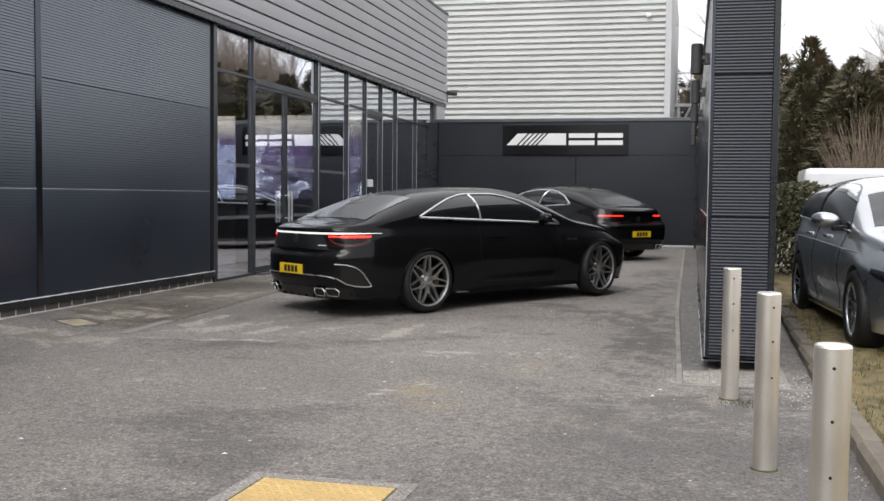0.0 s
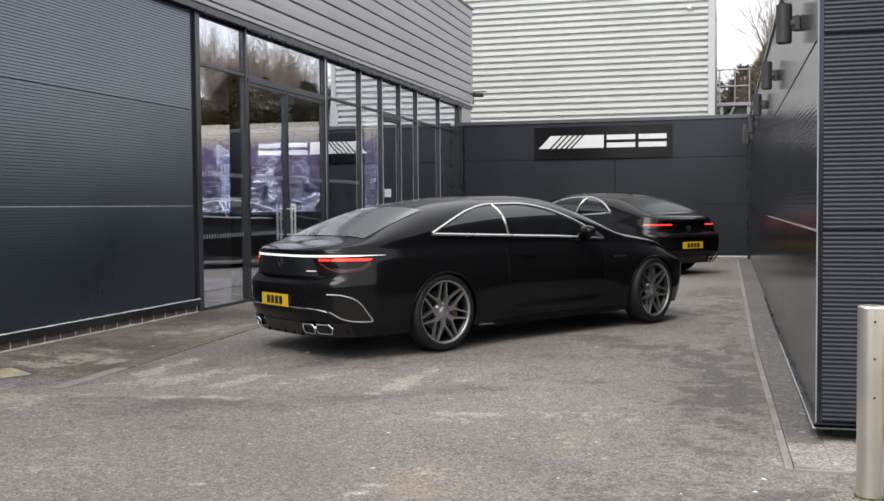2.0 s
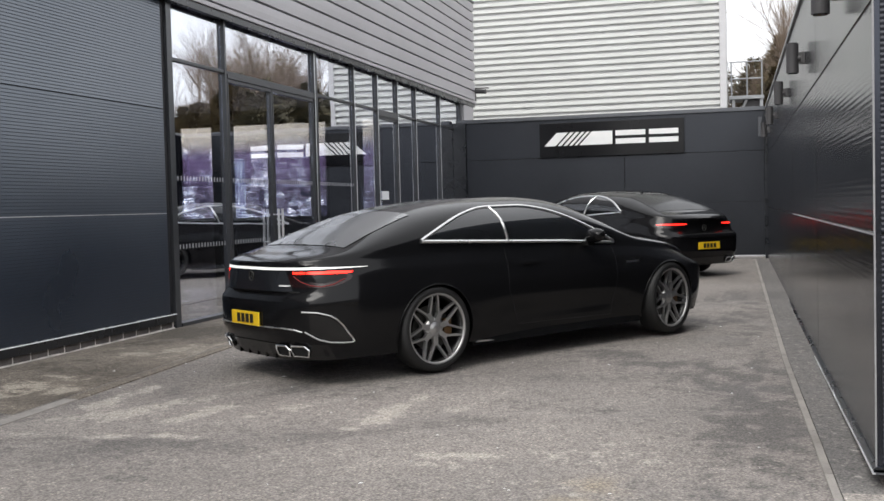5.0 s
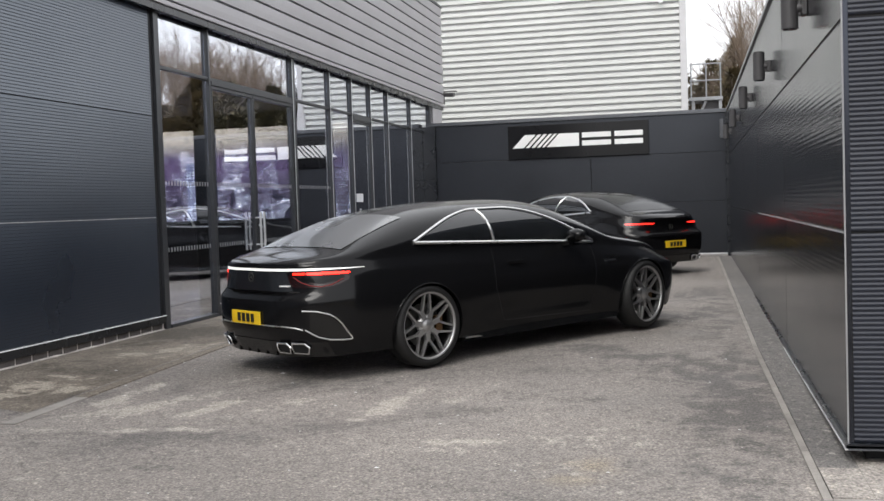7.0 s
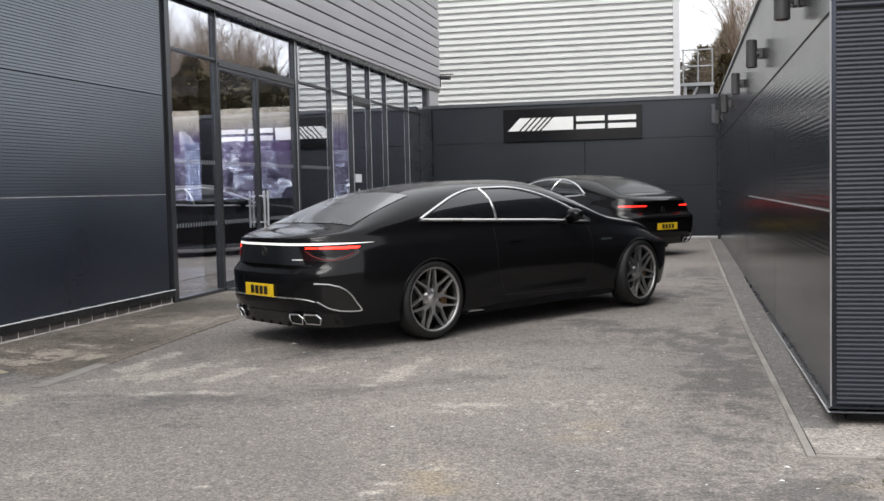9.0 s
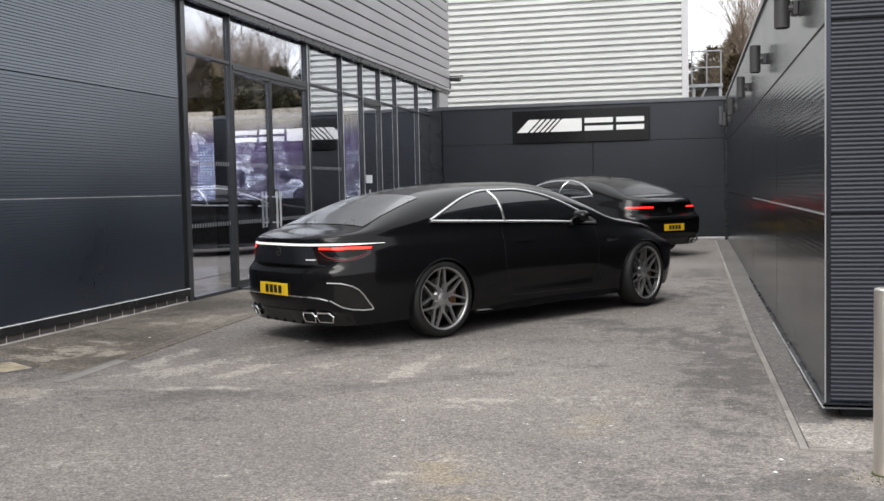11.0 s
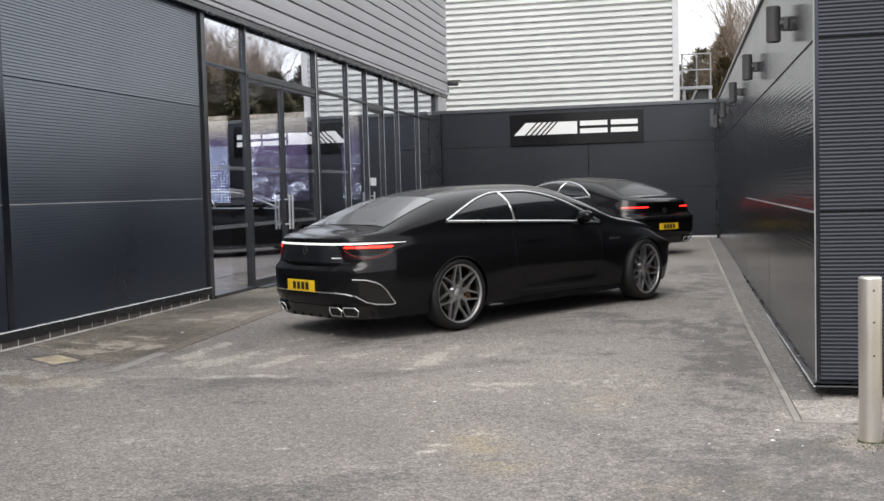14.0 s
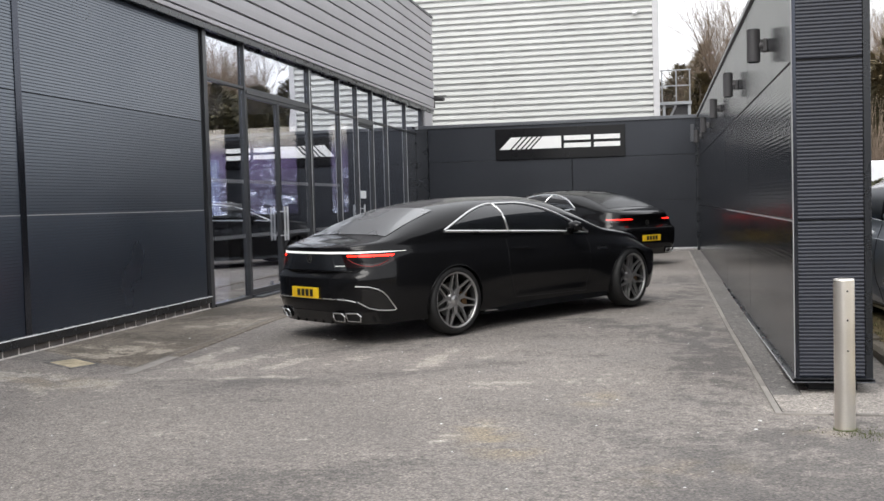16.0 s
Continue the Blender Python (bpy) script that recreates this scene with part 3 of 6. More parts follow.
# ---- gate wall at the far end, with the sign ----
GATE_Y = 18.33
gate = part("wall_gate", boxed(-6.92, -0.03, GATE_Y, GATE_Y + 0.14, 0.24, 3.42), CORE, label="smooth dark grey panelled gate wall closing the yard", category="wall", kind="structure")
for xa, xb in ((-6.72, -3.064), (-3.050, -0.05)):
    for za, zb in ((0.25, 1.408), (1.418, 2.515), (2.525, 3.385)):
        part("panel", boxed(xa, xb, GATE_Y - 0.03, GATE_Y - 0.002, za, zb, bevel=0.004), GATE_PANEL, gate)
part("coping", boxed(-6.95, -0.02, GATE_Y - 0.08, GATE_Y + 0.18, 3.39, 3.475, bevel=0.006), TRIM, gate)
part("bottom_rail", boxed(-6.7, -0.05, GATE_Y - 0.035, GATE_Y + 0.13, 0.212, 0.245, bevel=0.003), PALE_TRIM, gate)
part("post", boxed(-7.027, -6.725, GATE_Y - 0.10, GATE_Y + 0.16, 0.15, 3.39, bevel=0.005), FRAME, gate)
part("post", boxed(-0.047, 0.013, GATE_Y - 0.096, GATE_Y + 0.16, 0.15, 3.39, bevel=0.004), FRAME, gate)
part("hinge", boxed(-0.17, -0.09, GATE_Y - 0.10, GATE_Y - 0.031, 2.82, 3.24, bevel=0.005), TRIM, gate)
part("kerb_stone", boxed(-6.9, -0.2, GATE_Y - 0.15, GATE_Y + 0.3, 0.10, 0.19), CONCRETE, gate)

sign = thing("sign_board", "gloss black board with a white slanted-stripe logo on the gate", "sign")
part("board", boxed(-4.97, -1.735, GATE_Y - 0.09, GATE_Y - 0.034, 2.525, 3.305, bevel=0.006), SIGN_BLACK, sign)
zb, zt = 2.785, 3.085
face = (GATE_Y - 0.106, GATE_Y - 0.092)


def slanted(x0, x1, lean=0.29):
    return prism(bmesh.new(), [(x0, zb), (x1, zb), (x1 + lean, zt), (x0 + lean, zt)], "y", *face)


# five leaning stripes, then three plain shapes of the logo's mass
for x0, x1 in ((-4.86, -4.60), (-4.55, -4.47), (-4.42, -4.34), (-4.29, -4.22), (-4.17, -4.11)):
    part("stripe", slanted(x0, x1), SIGN_WHITE, sign)
part("logo_shape", prism(bmesh.new(), [(-4.06, zb), (-3.31, zb), (-3.31, zt), (-3.77, zt)], "y", *face), SIGN_WHITE, sign)
for x0, x1 in ((-3.24, -2.58), (-2.50, -1.86)):
    for za, zc in ((zb, zb + 0.115), (zt - 0.115, zt)):
        part("logo_shape", prism(bmesh.new(), [(x0, za), (x1, za), (x1, zc), (x0, zc)], "y", *face), SIGN_WHITE, sign)

# ---- left building: ribbed wall, plinth, glazing, fascia ----
LX = -7.0
wall_l = part("wall_left", boxed(-7.35, LX - 0.012, -14.0, 5.39, 0.24, 4.02), CORE, label="dark navy ribbed metal cladding wall of the showroom", category="wall", kind="structure")
left_bays = [-13.9, -7.19, -3.0, 1.19, 5.36]
for ya, yb in zip(left_bays, left_bays[1:]):
    for za, zb2, deep in ((0.30, 1.468, 0.0026), (1.478, 2.672, 0.0020), (2.684, 3.915, 0.0033), (3.925, 4.01, 0.0003)):
        prof = ribs(za, zb2, 0.0325, deep, lap=0.80 if za > 1 else 0.92)
        part("panel", strip_mesh(bmesh.new(), prof, lambda e, o, z: (LX + o, (ya + 0.05, yb - 0.052)[e], z)), PANEL, wall_l)
    part("cover_strip", boxed(LX - 0.004, LX + 0.010, ya - 0.05, ya + 0.048, 0.30, 4.01, bevel=0.003), PANEL_SMOOTH, wall_l)
part("drip_flashing", prism(bmesh.new(), [(LX - 0.05, 0.215), (LX + 0.034, 0.207), (LX + 0.044, 0.29), (LX + 0.012, 0.305), (LX - 0.05, 0.305)], "y", -13.9, 5.38), FRAME, wall_l)
part("drip_edge", prism(bmesh.new(), [(LX + 0.030, 0.2935), (LX + 0.048, 0.2915), (LX + 0.048, 0.2965), (LX + 0.039, 0.3005), (LX + 0.030, 0.3005)], "y", -13.9, 5.38), WHITE_TRIM, wall_l)
# same painted highlight along the showroom wall's lower joint
part("joint_highlight", boxed(LX - 0.004, LX + 0.004, -13.9, 5.30, 1.469, 1.4765), PALE_TRIM, wall_l, "panel joint lip painted pale for its sky highlight")
part("plinth_backing", boxed(-7.2, LX - 0.003, -14, 5.38, -0.05, 0.245), MORTAR, wall_l)

# glazed front
glazing = part("window_front", boxed(LX - 0.09, LX + 0.02, 5.40, 19.1, 3.985, 4.03), FRAME, label="black-framed full-height showroom glazing reflecting sky and trees", category="window", kind="structure")
mull = [5.465, 6.85, 9.87, 11.60, 12.82, 14.0, 15.21, 17.04, 18.86]
wide = {5.465: 0.058, 9.87: 0.060, 6.85: 0.024, 18.86: 0.06}
for y in mull:
    w = wide.get(y, 0.020)
    if 9 < y < 18:
        # thin pale strip down the near edge of the farther mullions
        part("mullion_edge", boxed(LX + 0.021, LX + 0.027, y - w - 0.006, y - w + 0.012, gz(y) + 0.08, 3.93), PALE_TRIM, glazing, "thin pale strip along the mullion's edge")
    part("mullion", boxed(LX - 0.08, LX + 0.020, y - w, y + w, gz(y) + 0.0, 3.983, bevel=0.004), GLAZE_FRAME, glazing)
for ya, yb in zip(mull, mull[1:]):
    a, b = ya + wide.get(ya, 0.024) + 0.001, yb - wide.get(yb, 0.024) - 0.001
    part("transom", boxed(LX - 0.085, LX + 0.006, a, b, 3.264, 3.306, bevel=0.004), GLAZE_FRAME, glazing)
    part("sill", boxed(LX - 0.085, LX + 0.035, a, b, gz(ya) - 0.02, gz(ya) + 0.055, bevel=0.006), GLAZE_FRAME, glazing)
    p = part("pane", boxed(LX - 0.035, LX - 0.029, a, b, 3.308, 3.983), GLASS, glazing)
    p.visible_shadow = False
    if (ya, yb) not in ((6.85, 9.87), (12.82, 14.0)):
        p = part("pane", boxed(LX - 0.035, LX - 0.029, a, b, gz(ya) + 0.056, 3.262), GLASS, glazing)
        p.visible_shadow = False


def leaf(name, parent, ya, yb, z0, z1, handle_side):
    """One glazed door leaf with its rails, pane and pull handle."""
    d = part(name, boxed(LX - 0.075, LX + 0.008, ya, ya + 0.028, z0, z1, bevel=0.004), GLAZE_FRAME, parent)
    part("stile", boxed(LX - 0.075, LX + 0.008, yb - 0.028, yb, z0, z1, bevel=0.004), GLAZE_FRAME, d)
    part("rail", boxed(LX - 0.074, LX + 0.007, ya + 0.029, yb - 0.029, z1 - 0.045, z1, bevel=0.004), GLAZE_FRAME, d)
    part("rail", boxed(LX - 0.074, LX + 0.007, ya + 0.029, yb - 0.029, z0, z0 + 0.10, bevel=0.004), GLAZE_FRAME, d)
    g = part("pane", boxed(LX - 0.036, LX - 0.030, ya + 0.029, yb - 0.029, z0 + 0.101, z1 - 0.046), GLASS, d)
    g.visible_shadow = False
    hy = (ya + 0.05) if handle_side < 0 else (yb - 0.06)
    bm = bmesh.new()
    rod(bm, (LX + 0.085, hy, 0.95), (LX + 0.085, hy, 1.50), 0.017, seg=12)
    for z in (1.03, 1.42):
        rod(bm, (LX + 0.005, hy, z), (LX + 0.085, hy, z), 0.010, seg=8)
    part("pull_handle", bm, PALE_TRIM, d, "tall brushed steel pull handle")
    return d


door_a = thing("door_1", "black-framed double glass entrance door, closed", "door")
tagged(door_a, kind="structure")
part("door_head", boxed(LX - 0.085, LX + 0.022, 6.90, 9.79, 3.205, 3.262, bevel=0.004), GLAZE_FRAME, door_a)
leaf("door_leaf", door_a, 6.91, 8.25, gz(7) + 0.03, 3.203, 1)
leaf("door_leaf", door_a, 8.27, 9.78, gz(7) + 0.03, 3.203, -1)
bm = bmesh.new()
rod(bm, (LX + 0.12, 8.2, gz(8)), (LX + 0.12, 8.2, gz(8) + 0.16), 0.032, 0.028, seg=12)
part("door_stop", bm, GALV, door_a, "short pale floor stop")
part("threshold", boxed(LX - 0.08, LX + 0.16, 6.92, 9.78, gz(7) - 0.02, gz(8) + 0.028, bevel=0.006), TRIM, door_a)
door_b = thing("door_2", "black-framed single glass side door with a white notice", "door")
tagged(door_b, kind="structure")
part("door_head", boxed(LX - 0.085, LX + 0.030, 12.85, 13.97, 3.18, 3.262, bevel=0.004), GLAZE_FRAME, door_b)
leaf("door_leaf", door_b, 12.86, 13.96, gz(13) + 0.03, 3.178, -1)
part("notice", boxed(LX - 0.024, LX - 0.019, 13.02, 13.42, 1.63, 1.79), PAPER, door_b, "white paper notice")

for ya, yb in ((5.55, 6.79), (6.98, 8.18), (8.34, 9.70), (9.96, 11.56)):
    for z in (1.045, 1.86):
        bm = bmesh.new()
        y = ya
        while y < yb:
            box(bm, LX - 0.028, LX - 0.0265, y, y + 0.022, z, z + 0.055)
            y += 0.075
        part("glass_marking", bm, MARKING, glazing, "row of pale safety marks on the glass")

# projecting fascia
fascia = part("fascia", boxed(-9.6, -6.992, -14.0, 19.90, 4.10, 6.46), CORE, label="mid-grey horizontal profiled cladding fascia above the glazing", category="fascia", kind="structure")
n_strip, z_lo, z_hi = 10, 4.075, 6.50
for k in range(n_strip):
    za, h = z_lo + (z_hi - z_lo) * k / n_strip, (z_hi - z_lo) / n_strip
    prof = [(-0.09, za), (-0.09, za + 0.12 * h), (0.0, za + 0.135 * h), (0.004, za + 0.55 * h), (0.0, za + 0.985 * h), (-0.09, za + h)]
    bm = strip_mesh(bmesh.new(), prof, lambda e, o, z: (-6.90 + o, (-14.0, 20.0 + o)[e], z))
    strip_mesh(bm, prof, lambda e, o, z: ((-6.90 + o, -9.6)[e], 20.0 + o, z))
    part("cladding_strip", bm, FASCIA, fascia)
part("top_flashing", boxed(-9.6, -6.875, -14.0, 20.03, 6.502, 6.56, bevel=0.006), TRIM, fascia)
part("bottom_flashing", boxed(-6.975, -6.905, -14.0, 19.99, 3.925, 4.012, bevel=0.004), FRAME, fascia)
part("bottom_flashing", boxed(-6.975, -6.878, -14.0, 20.02, 4.016, 4.072, bevel=0.006), FASCIA, fascia)
part("soffit", boxed(-9.5, -6.98, 18.95, 19.95, 4.035, 4.09), FRAME, fascia)
part("corner_pier", boxed(-7.06, -6.93, 18.95, 19.9, 0.15, 3.92, bevel=0.006), FASCIA, fascia)

# showroom inside
inside = part("floor_inside", boxed(-15, LX - 0.10, 5.2, 18.95, 0.0, 0.14), FLOOR_IN, label="dark polished showroom floor", category="floor", kind="structure")
part("wall_inside_back", boxed(-15.2, -15.0, 4.9, 18.95, 0.0, 4.05), WALL_IN, label="dark painted showroom back wall", category="wall", kind="structure")
part("wall_inside_end", boxed(-15.0, -7.02, 18.95, 19.0, 0.0, 4.05), WALL_IN, label="dark painted showroom end wall", category="wall", kind="structure")
part("wall_inside_front", boxed(-15.0, -7.36, 4.9, 5.1, 0.0, 4.05), WALL_IN, label="dark painted showroom partition", category="wall", kind="structure")
part("ceiling_inside", boxed(-15, -7.36, 4.9, 18.95, 4.055, 4.09), WALL_IN, label="dark showroom ceiling", category="ceiling", kind="structure")
part("roof_left", boxed(-15, -9.61, -14, 19.5, 5.6, 5.8), CORE, label="flat dark showroom roof", category="roof", kind="structure")


def city_picture_material():
    """A back-lit wall picture of a violet night town: towers, window rows and a hazy beige sky."""
    m = bpy.data.materials.new("backlit_city_picture")
    m.use_nodes = True
    n, l = m.node_tree.nodes, m.node_tree.links
    p = n["Principled BSDF"]
    tc = n.new("ShaderNodeTexCoord")
    sep = n.new("ShaderNodeSeparateXYZ")
    l.new(tc.outputs["Object"], sep.inputs[0])
    comb = n.new("ShaderNodeCombineXYZ")
    l.new(sep.outputs["X"], comb.inputs["X"])
    l.new(sep.outputs["Z"], comb.inputs["Y"])
    cells = n.new("ShaderNodeTexVoronoi")
    cells.distance, cells.feature = "CHEBYCHEV", "F1"
    cells.inputs["Scale"].default_value, cells.inputs["Randomness"].default_value = 2.4, 0.9
    l.new(comb.outputs[0], cells.inputs["Vector"])
    blocks = n.new("ShaderNodeTexNoise")
    blocks.inputs["Scale"].default_value, blocks.inputs["Detail"].default_value, blocks.inputs["Roughness"].default_value = 5.5, 8, 0.75
    mp = n.new("ShaderNodeMapping")
    mp.inputs["Scale"].default_value = (0.55, 1.6, 1)
    l.new(comb.outputs[0], mp.inputs["Vector"])
    l.new(mp.outputs[0], blocks.inputs["Vector"])
    tone = n.new("ShaderNodeRGBToBW")
    l.new(cells.outputs["Color"], tone.inputs[0])
    both = n.new("ShaderNodeMath")
    both.operation = "MULTIPLY_ADD"
    both.inputs[1].default_value = 0.30
    l.new(tone.outputs[0], both.inputs[0])
    l.new(blocks.outputs["Fac"], both.inputs[2])
    r = n.new("ShaderNodeValToRGB")
    e = r.color_ramp.elements
    e[0].position, e[0].color = 0.50, (0.010, 0.010, 0.024, 1)
    e[1].position, e[1].color = 0.83, (1.3, 1.3, 1.32, 1)
    for pos, c in ((0.57, (0.045, 0.04, 0.07)), (0.64, (0.17, 0.14, 0.19)), (0.70, (0.24, 0.28, 0.36)), (0.76, (0.75, 0.78, 0.82))):
        k = e.new(pos)
        k.color = (*c, 1)
    l.new(both.outputs[0], r.inputs[0])
    rows_ = n.new("ShaderNodeTexBrick")
    rows_.inputs["Scale"].default_value = 1.0
    rows_.inputs["Brick Width"].default_value, rows_.inputs["Row Height"].default_value, rows_.inputs["Mortar Size"].default_value = 0.085, 0.060, 0.012
    rows_.inputs["Color1"].default_value, rows_.inputs["Color2"].default_value, rows_.inputs["Mortar"].default_value = (1.7, 1.7, 1.7, 1), (0.5, 0.47, 0.56, 1), (0.25, 0.23, 0.31, 1)
    l.new(comb.outputs[0], rows_.inputs["Vector"])
    mx = n.new("ShaderNodeMix")
    mx.data_type, mx.blend_type = "RGBA", "MULTIPLY"
    mx.inputs["Factor"].default_value = 0.7
    l.new(r.outputs[0], mx.inputs["A"])
    l.new(rows_.outputs["Color"], mx.inputs["B"])
    sky_r = n.new("ShaderNodeMapRange")
    sky_r.inputs["From Min"].default_value, sky_r.inputs["From Max"].default_value = 2.95, 3.35
    l.new(sep.outputs["Z"], sky_r.inputs["Value"])
    mx2 = n.new("ShaderNodeMix")
    mx2.data_type = "RGBA"
    mx2.inputs["B"].default_value = (0.40, 0.35, 0.29, 1)
    l.new(sky_r.outputs[0], mx2.inputs["Factor"])
    haze_up, haze_dn, haze = (n.new(k) for k in ("ShaderNodeMapRange", "ShaderNodeMapRange", "ShaderNodeMath"))
    haze_up.inputs["From Min"].default_value, haze_up.inputs["From Max"].default_value = 1.9, 2.6
    haze_dn.inputs["From Min"].default_value, haze_dn.inputs["From Max"].default_value = 3.3, 2.8
    haze.operation = "MULTIPLY"
    for r_ in (haze_up, haze_dn):
        l.new(sep.outputs["Z"], r_.inputs["Value"])
    l.new(haze_up.outputs[0], haze.inputs[0])
    l.new(haze_dn.outputs[0], haze.inputs[1])
    veil = n.new("ShaderNodeMath")
    veil.operation = "MULTIPLY"
    veil.inputs[1].default_value = 0.62
    l.new(haze.outputs[0], veil.inputs[0])
    violet = n.new("ShaderNodeMix")
    violet.data_type = "RGBA"
    violet.inputs["B"].default_value = (0.115, 0.075, 0.155, 1)
    l.new(veil.outputs[0], violet.inputs["Factor"])
    l.new(mx.outputs["Result"], violet.inputs["A"])
    l.new(violet.outputs["Result"], mx2.inputs["A"])
    # a pale tower block with window rows
    tower = n.new("ShaderNodeTexBrick")
    tower.offset = 0.0
    tower.inputs["Scale"].default_value = 1.0
    tower.inputs["Brick Width"].default_value, tower.inputs["Row Height"].default_value, tower.inputs["Mortar Size"].default_value = 0.09, 0.075, 0.016
    tower.inputs["Color1"].default_value, tower.inputs["Color2"].default_value, tower.inputs["Mortar"].default_value = (0.75, 0.82, 0.95, 1), (0.16, 0.18, 0.30, 1), (0.05, 0.05, 0.12, 1)
    l.new(comb.outputs[0], tower.inputs["Vector"])
    in_x, in_z, both_in = (n.new("ShaderNodeMath") for _ in range(3))
    in_x.operation, in_z.operation, both_in.operation = "COMPARE", "LESS_THAN", "MULTIPLY"
    in_x.inputs[1].default_value, in_x.inputs[2].default_value = -13.15, 0.42
    in_z.inputs[1].default_value = 2.82
    l.new(sep.outputs["X"], in_x.inputs[0])
    l.new(sep.outputs["Z"], in_z.inputs[0])
    l.new(in_x.outputs[0], both_in.inputs[0])
    l.new(in_z.outputs[0], both_in.inputs[1])
    mx3 = n.new("ShaderNodeMix")
    mx3.data_type = "RGBA"
    l.new(both_in.outputs[0], mx3.inputs["Factor"])
    l.new(mx2.outputs["Result"], mx3.inputs["A"])
    l.new(tower.outputs["Color"], mx3.inputs["B"])
    l.new(mx3.outputs["Result"], p.inputs["Emission Color"])
    p.inputs["Emission Strength"].default_value = 2.4
    p.inputs["Base Color"].default_value = (0.02, 0.02, 0.03, 1)
    return m


picture = thing("light_box_picture", "large back-lit violet night city picture on the showroom wall", "picture")
CITY = city_picture_material()
for xa, xb in ((-14.5, -10.50), (-9.50, -9.06)):
    part("frame", boxed(xa - 0.06, xb + 0.06, 18.89, 18.948, 1.25, 3.72, bevel=0.01), FRAME, picture)
    part("picture_panel", boxed(xa, xb, 18.876, 18.886, 1.32, 3.66), CITY, picture)
part("column_inside", boxed(-7.80, -7.56, 7.93, 8.17, 0.14, 4.05, bevel=0.01), FRAME, label="dark square showroom column", category="column", kind="structure")

# small camera at the fascia corner
cctv = thing("security_camera", "dark bullet security camera on the fascia corner", "camera", pose(-6.92, 20.09, 4.34))
bm = bmesh.new()
rod(bm, (-0.10, 0.0, 0.0), (0.30, -0.10, -0.03), 0.055, seg=14)
part("camera_body", bm, LAMP_GREY, cctv)
bm = bmesh.new()
rod(bm, (0.0, 0.0, -0.03), (0.0, 0.05, -0.24), 0.022, seg=8)
part("bracket", bm, LAMP_GREY, cctv)
part("sun_shield", boxed(-0.12, 0.36, -0.09, 0.03, 0.055, 0.075), LAMP_GREY, cctv)

# ---- white hall behind ----
hall = part("white_hall", boxed(-34, -1.0, 26.13, 52, 0, 11.4), GREY_TRIM, label="tall hall clad in white horizontal profiled sheeting", category="building", kind="structure")
k = 0
while 2.04 + 0.195 * k < 11.3:
    za = 2.04 + 0.195 * k
    bm = strip_mesh(bmesh.new(), [(-0.11, za), (-0.11, za + 0.052), (0.012, za + 0.064), (0.012, za + 0.168), (-0.11, za + 0.195)], lambda e, o, z: ((-34, -1.06)[e], 26.04 - o, z))
    part("cladding_strip", bm, WHITE_CLAD, hall)
    k += 1
part("corner_trim", boxed(-1.06, -0.86, 25.98, 26.3, 0, 11.5, bevel=0.02), GREY_TRIM, hall)
part("eaves_trim", boxed(-34, -0.86, 25.96, 26.3, 11.4, 11.7, bevel=0.02), GREY_TRIM, hall)
for fx, fz in ((-1.55, 8.05), (-1.6, 7.35), (-9.2, 7.9)):
    part("flood_light", boxed(fx - 0.07, fx + 0.07, 25.86, 26.00, fz - 0.06, fz + 0.06, bevel=0.03), PALE_TRIM, hall)

# platform with guard rail beside the hall
plat = thing("roof_platform", "galvanised steel platform with a guard rail beside the hall", "platform", Matrix.Translation((0.083, 3.48, -0.152)) @ Matrix.Scale(1.104, 4))
part("deck", boxed(-0.84, 0.24, 26.9, 28.2, 4.68, 4.79, bevel=0.01), GALV, plat)
for x in (-0.76, -0.28, 0.18):
    bm = bmesh.new()
    rod(bm, (x, 27.0, 4.78), (x, 27.0, 5.88), 0.024, seg=8)
    part("rail_post", bm, GALV, plat)
for z in (5.34, 5.88):
    bm = bmesh.new()
    rod(bm, (-0.82, 27.0, z), (0.22, 27.0, z), 0.022, seg=8)
    part("hand_rail", bm, GALV, plat)
for x in (-0.70, 0.16):
    part("leg", boxed(x - 0.05, x + 0.05, 27.0, 27.1, 0.1, 4.68), GALV, plat)
bm = bmesh.new()
rod(bm, (-0.66, 26.98, 3.9), (-0.30, 26.98, 4.66), 0.045, seg=8)
part("brace", bm, GALV, plat)
part("plant_unit", boxed(-0.40, 0.22, 27.2, 28.2, 3.4, 4.67, bevel=0.02), LAMP_GREY, plat)


# ---- bollards ----
def bollard():
    root = thing("bollard", "brushed stainless steel bollard with drilled holes", "bollard", group="bollards by the pier")
    bm = bmesh.new()
    prof = [(0.0, 0.945), (0.052, 0.945), (0.059, 0.942), (0.0625, 0.935), (0.0625, -0.02)]
    seg = 56
    ringv = [[bm.verts.new((r * math.cos(2 * math.pi * k / seg), r * math.sin(2 * math.pi * k / seg), z)) for k in range(seg)] for r, z in prof[1:]]
    top = bm.verts.new((0, 0, 0.945))
    for k in range(seg):
        bm.faces.new((ringv[0][k], ringv[0][(k + 1) % seg], top))
    for a, b in zip(ringv, ringv[1:]):
        for k in range(seg):
            bm.faces.new((a[k], b[k], b[(k + 1) % seg], a[(k + 1) % seg]))
    part("post", bm, STEEL, root, smooth=False)
    for z in (0.87, 0.69, 0.50):
        bm = bmesh.new()
        rod(bm, (0.006, -0.0640, z), (0.006, -0.060, z), 0.0058, seg=10)
        part("hole", bm, DARK_HOLE, root)
    bm = bmesh.new()
    rod(bm, (0, 0, -0.01), (0, 0, 0.006), 0.072, seg=20)
    part("base_ring", bm, MOSS, root, "mossy ring at the foot")
    return root


b = bollard()
b.matrix_world = pose(0.160, -1.08, 0, 0, 0, 4)
copy_thing(b, pose(0.270, -3.05, 0, 0.6, 0, 14))
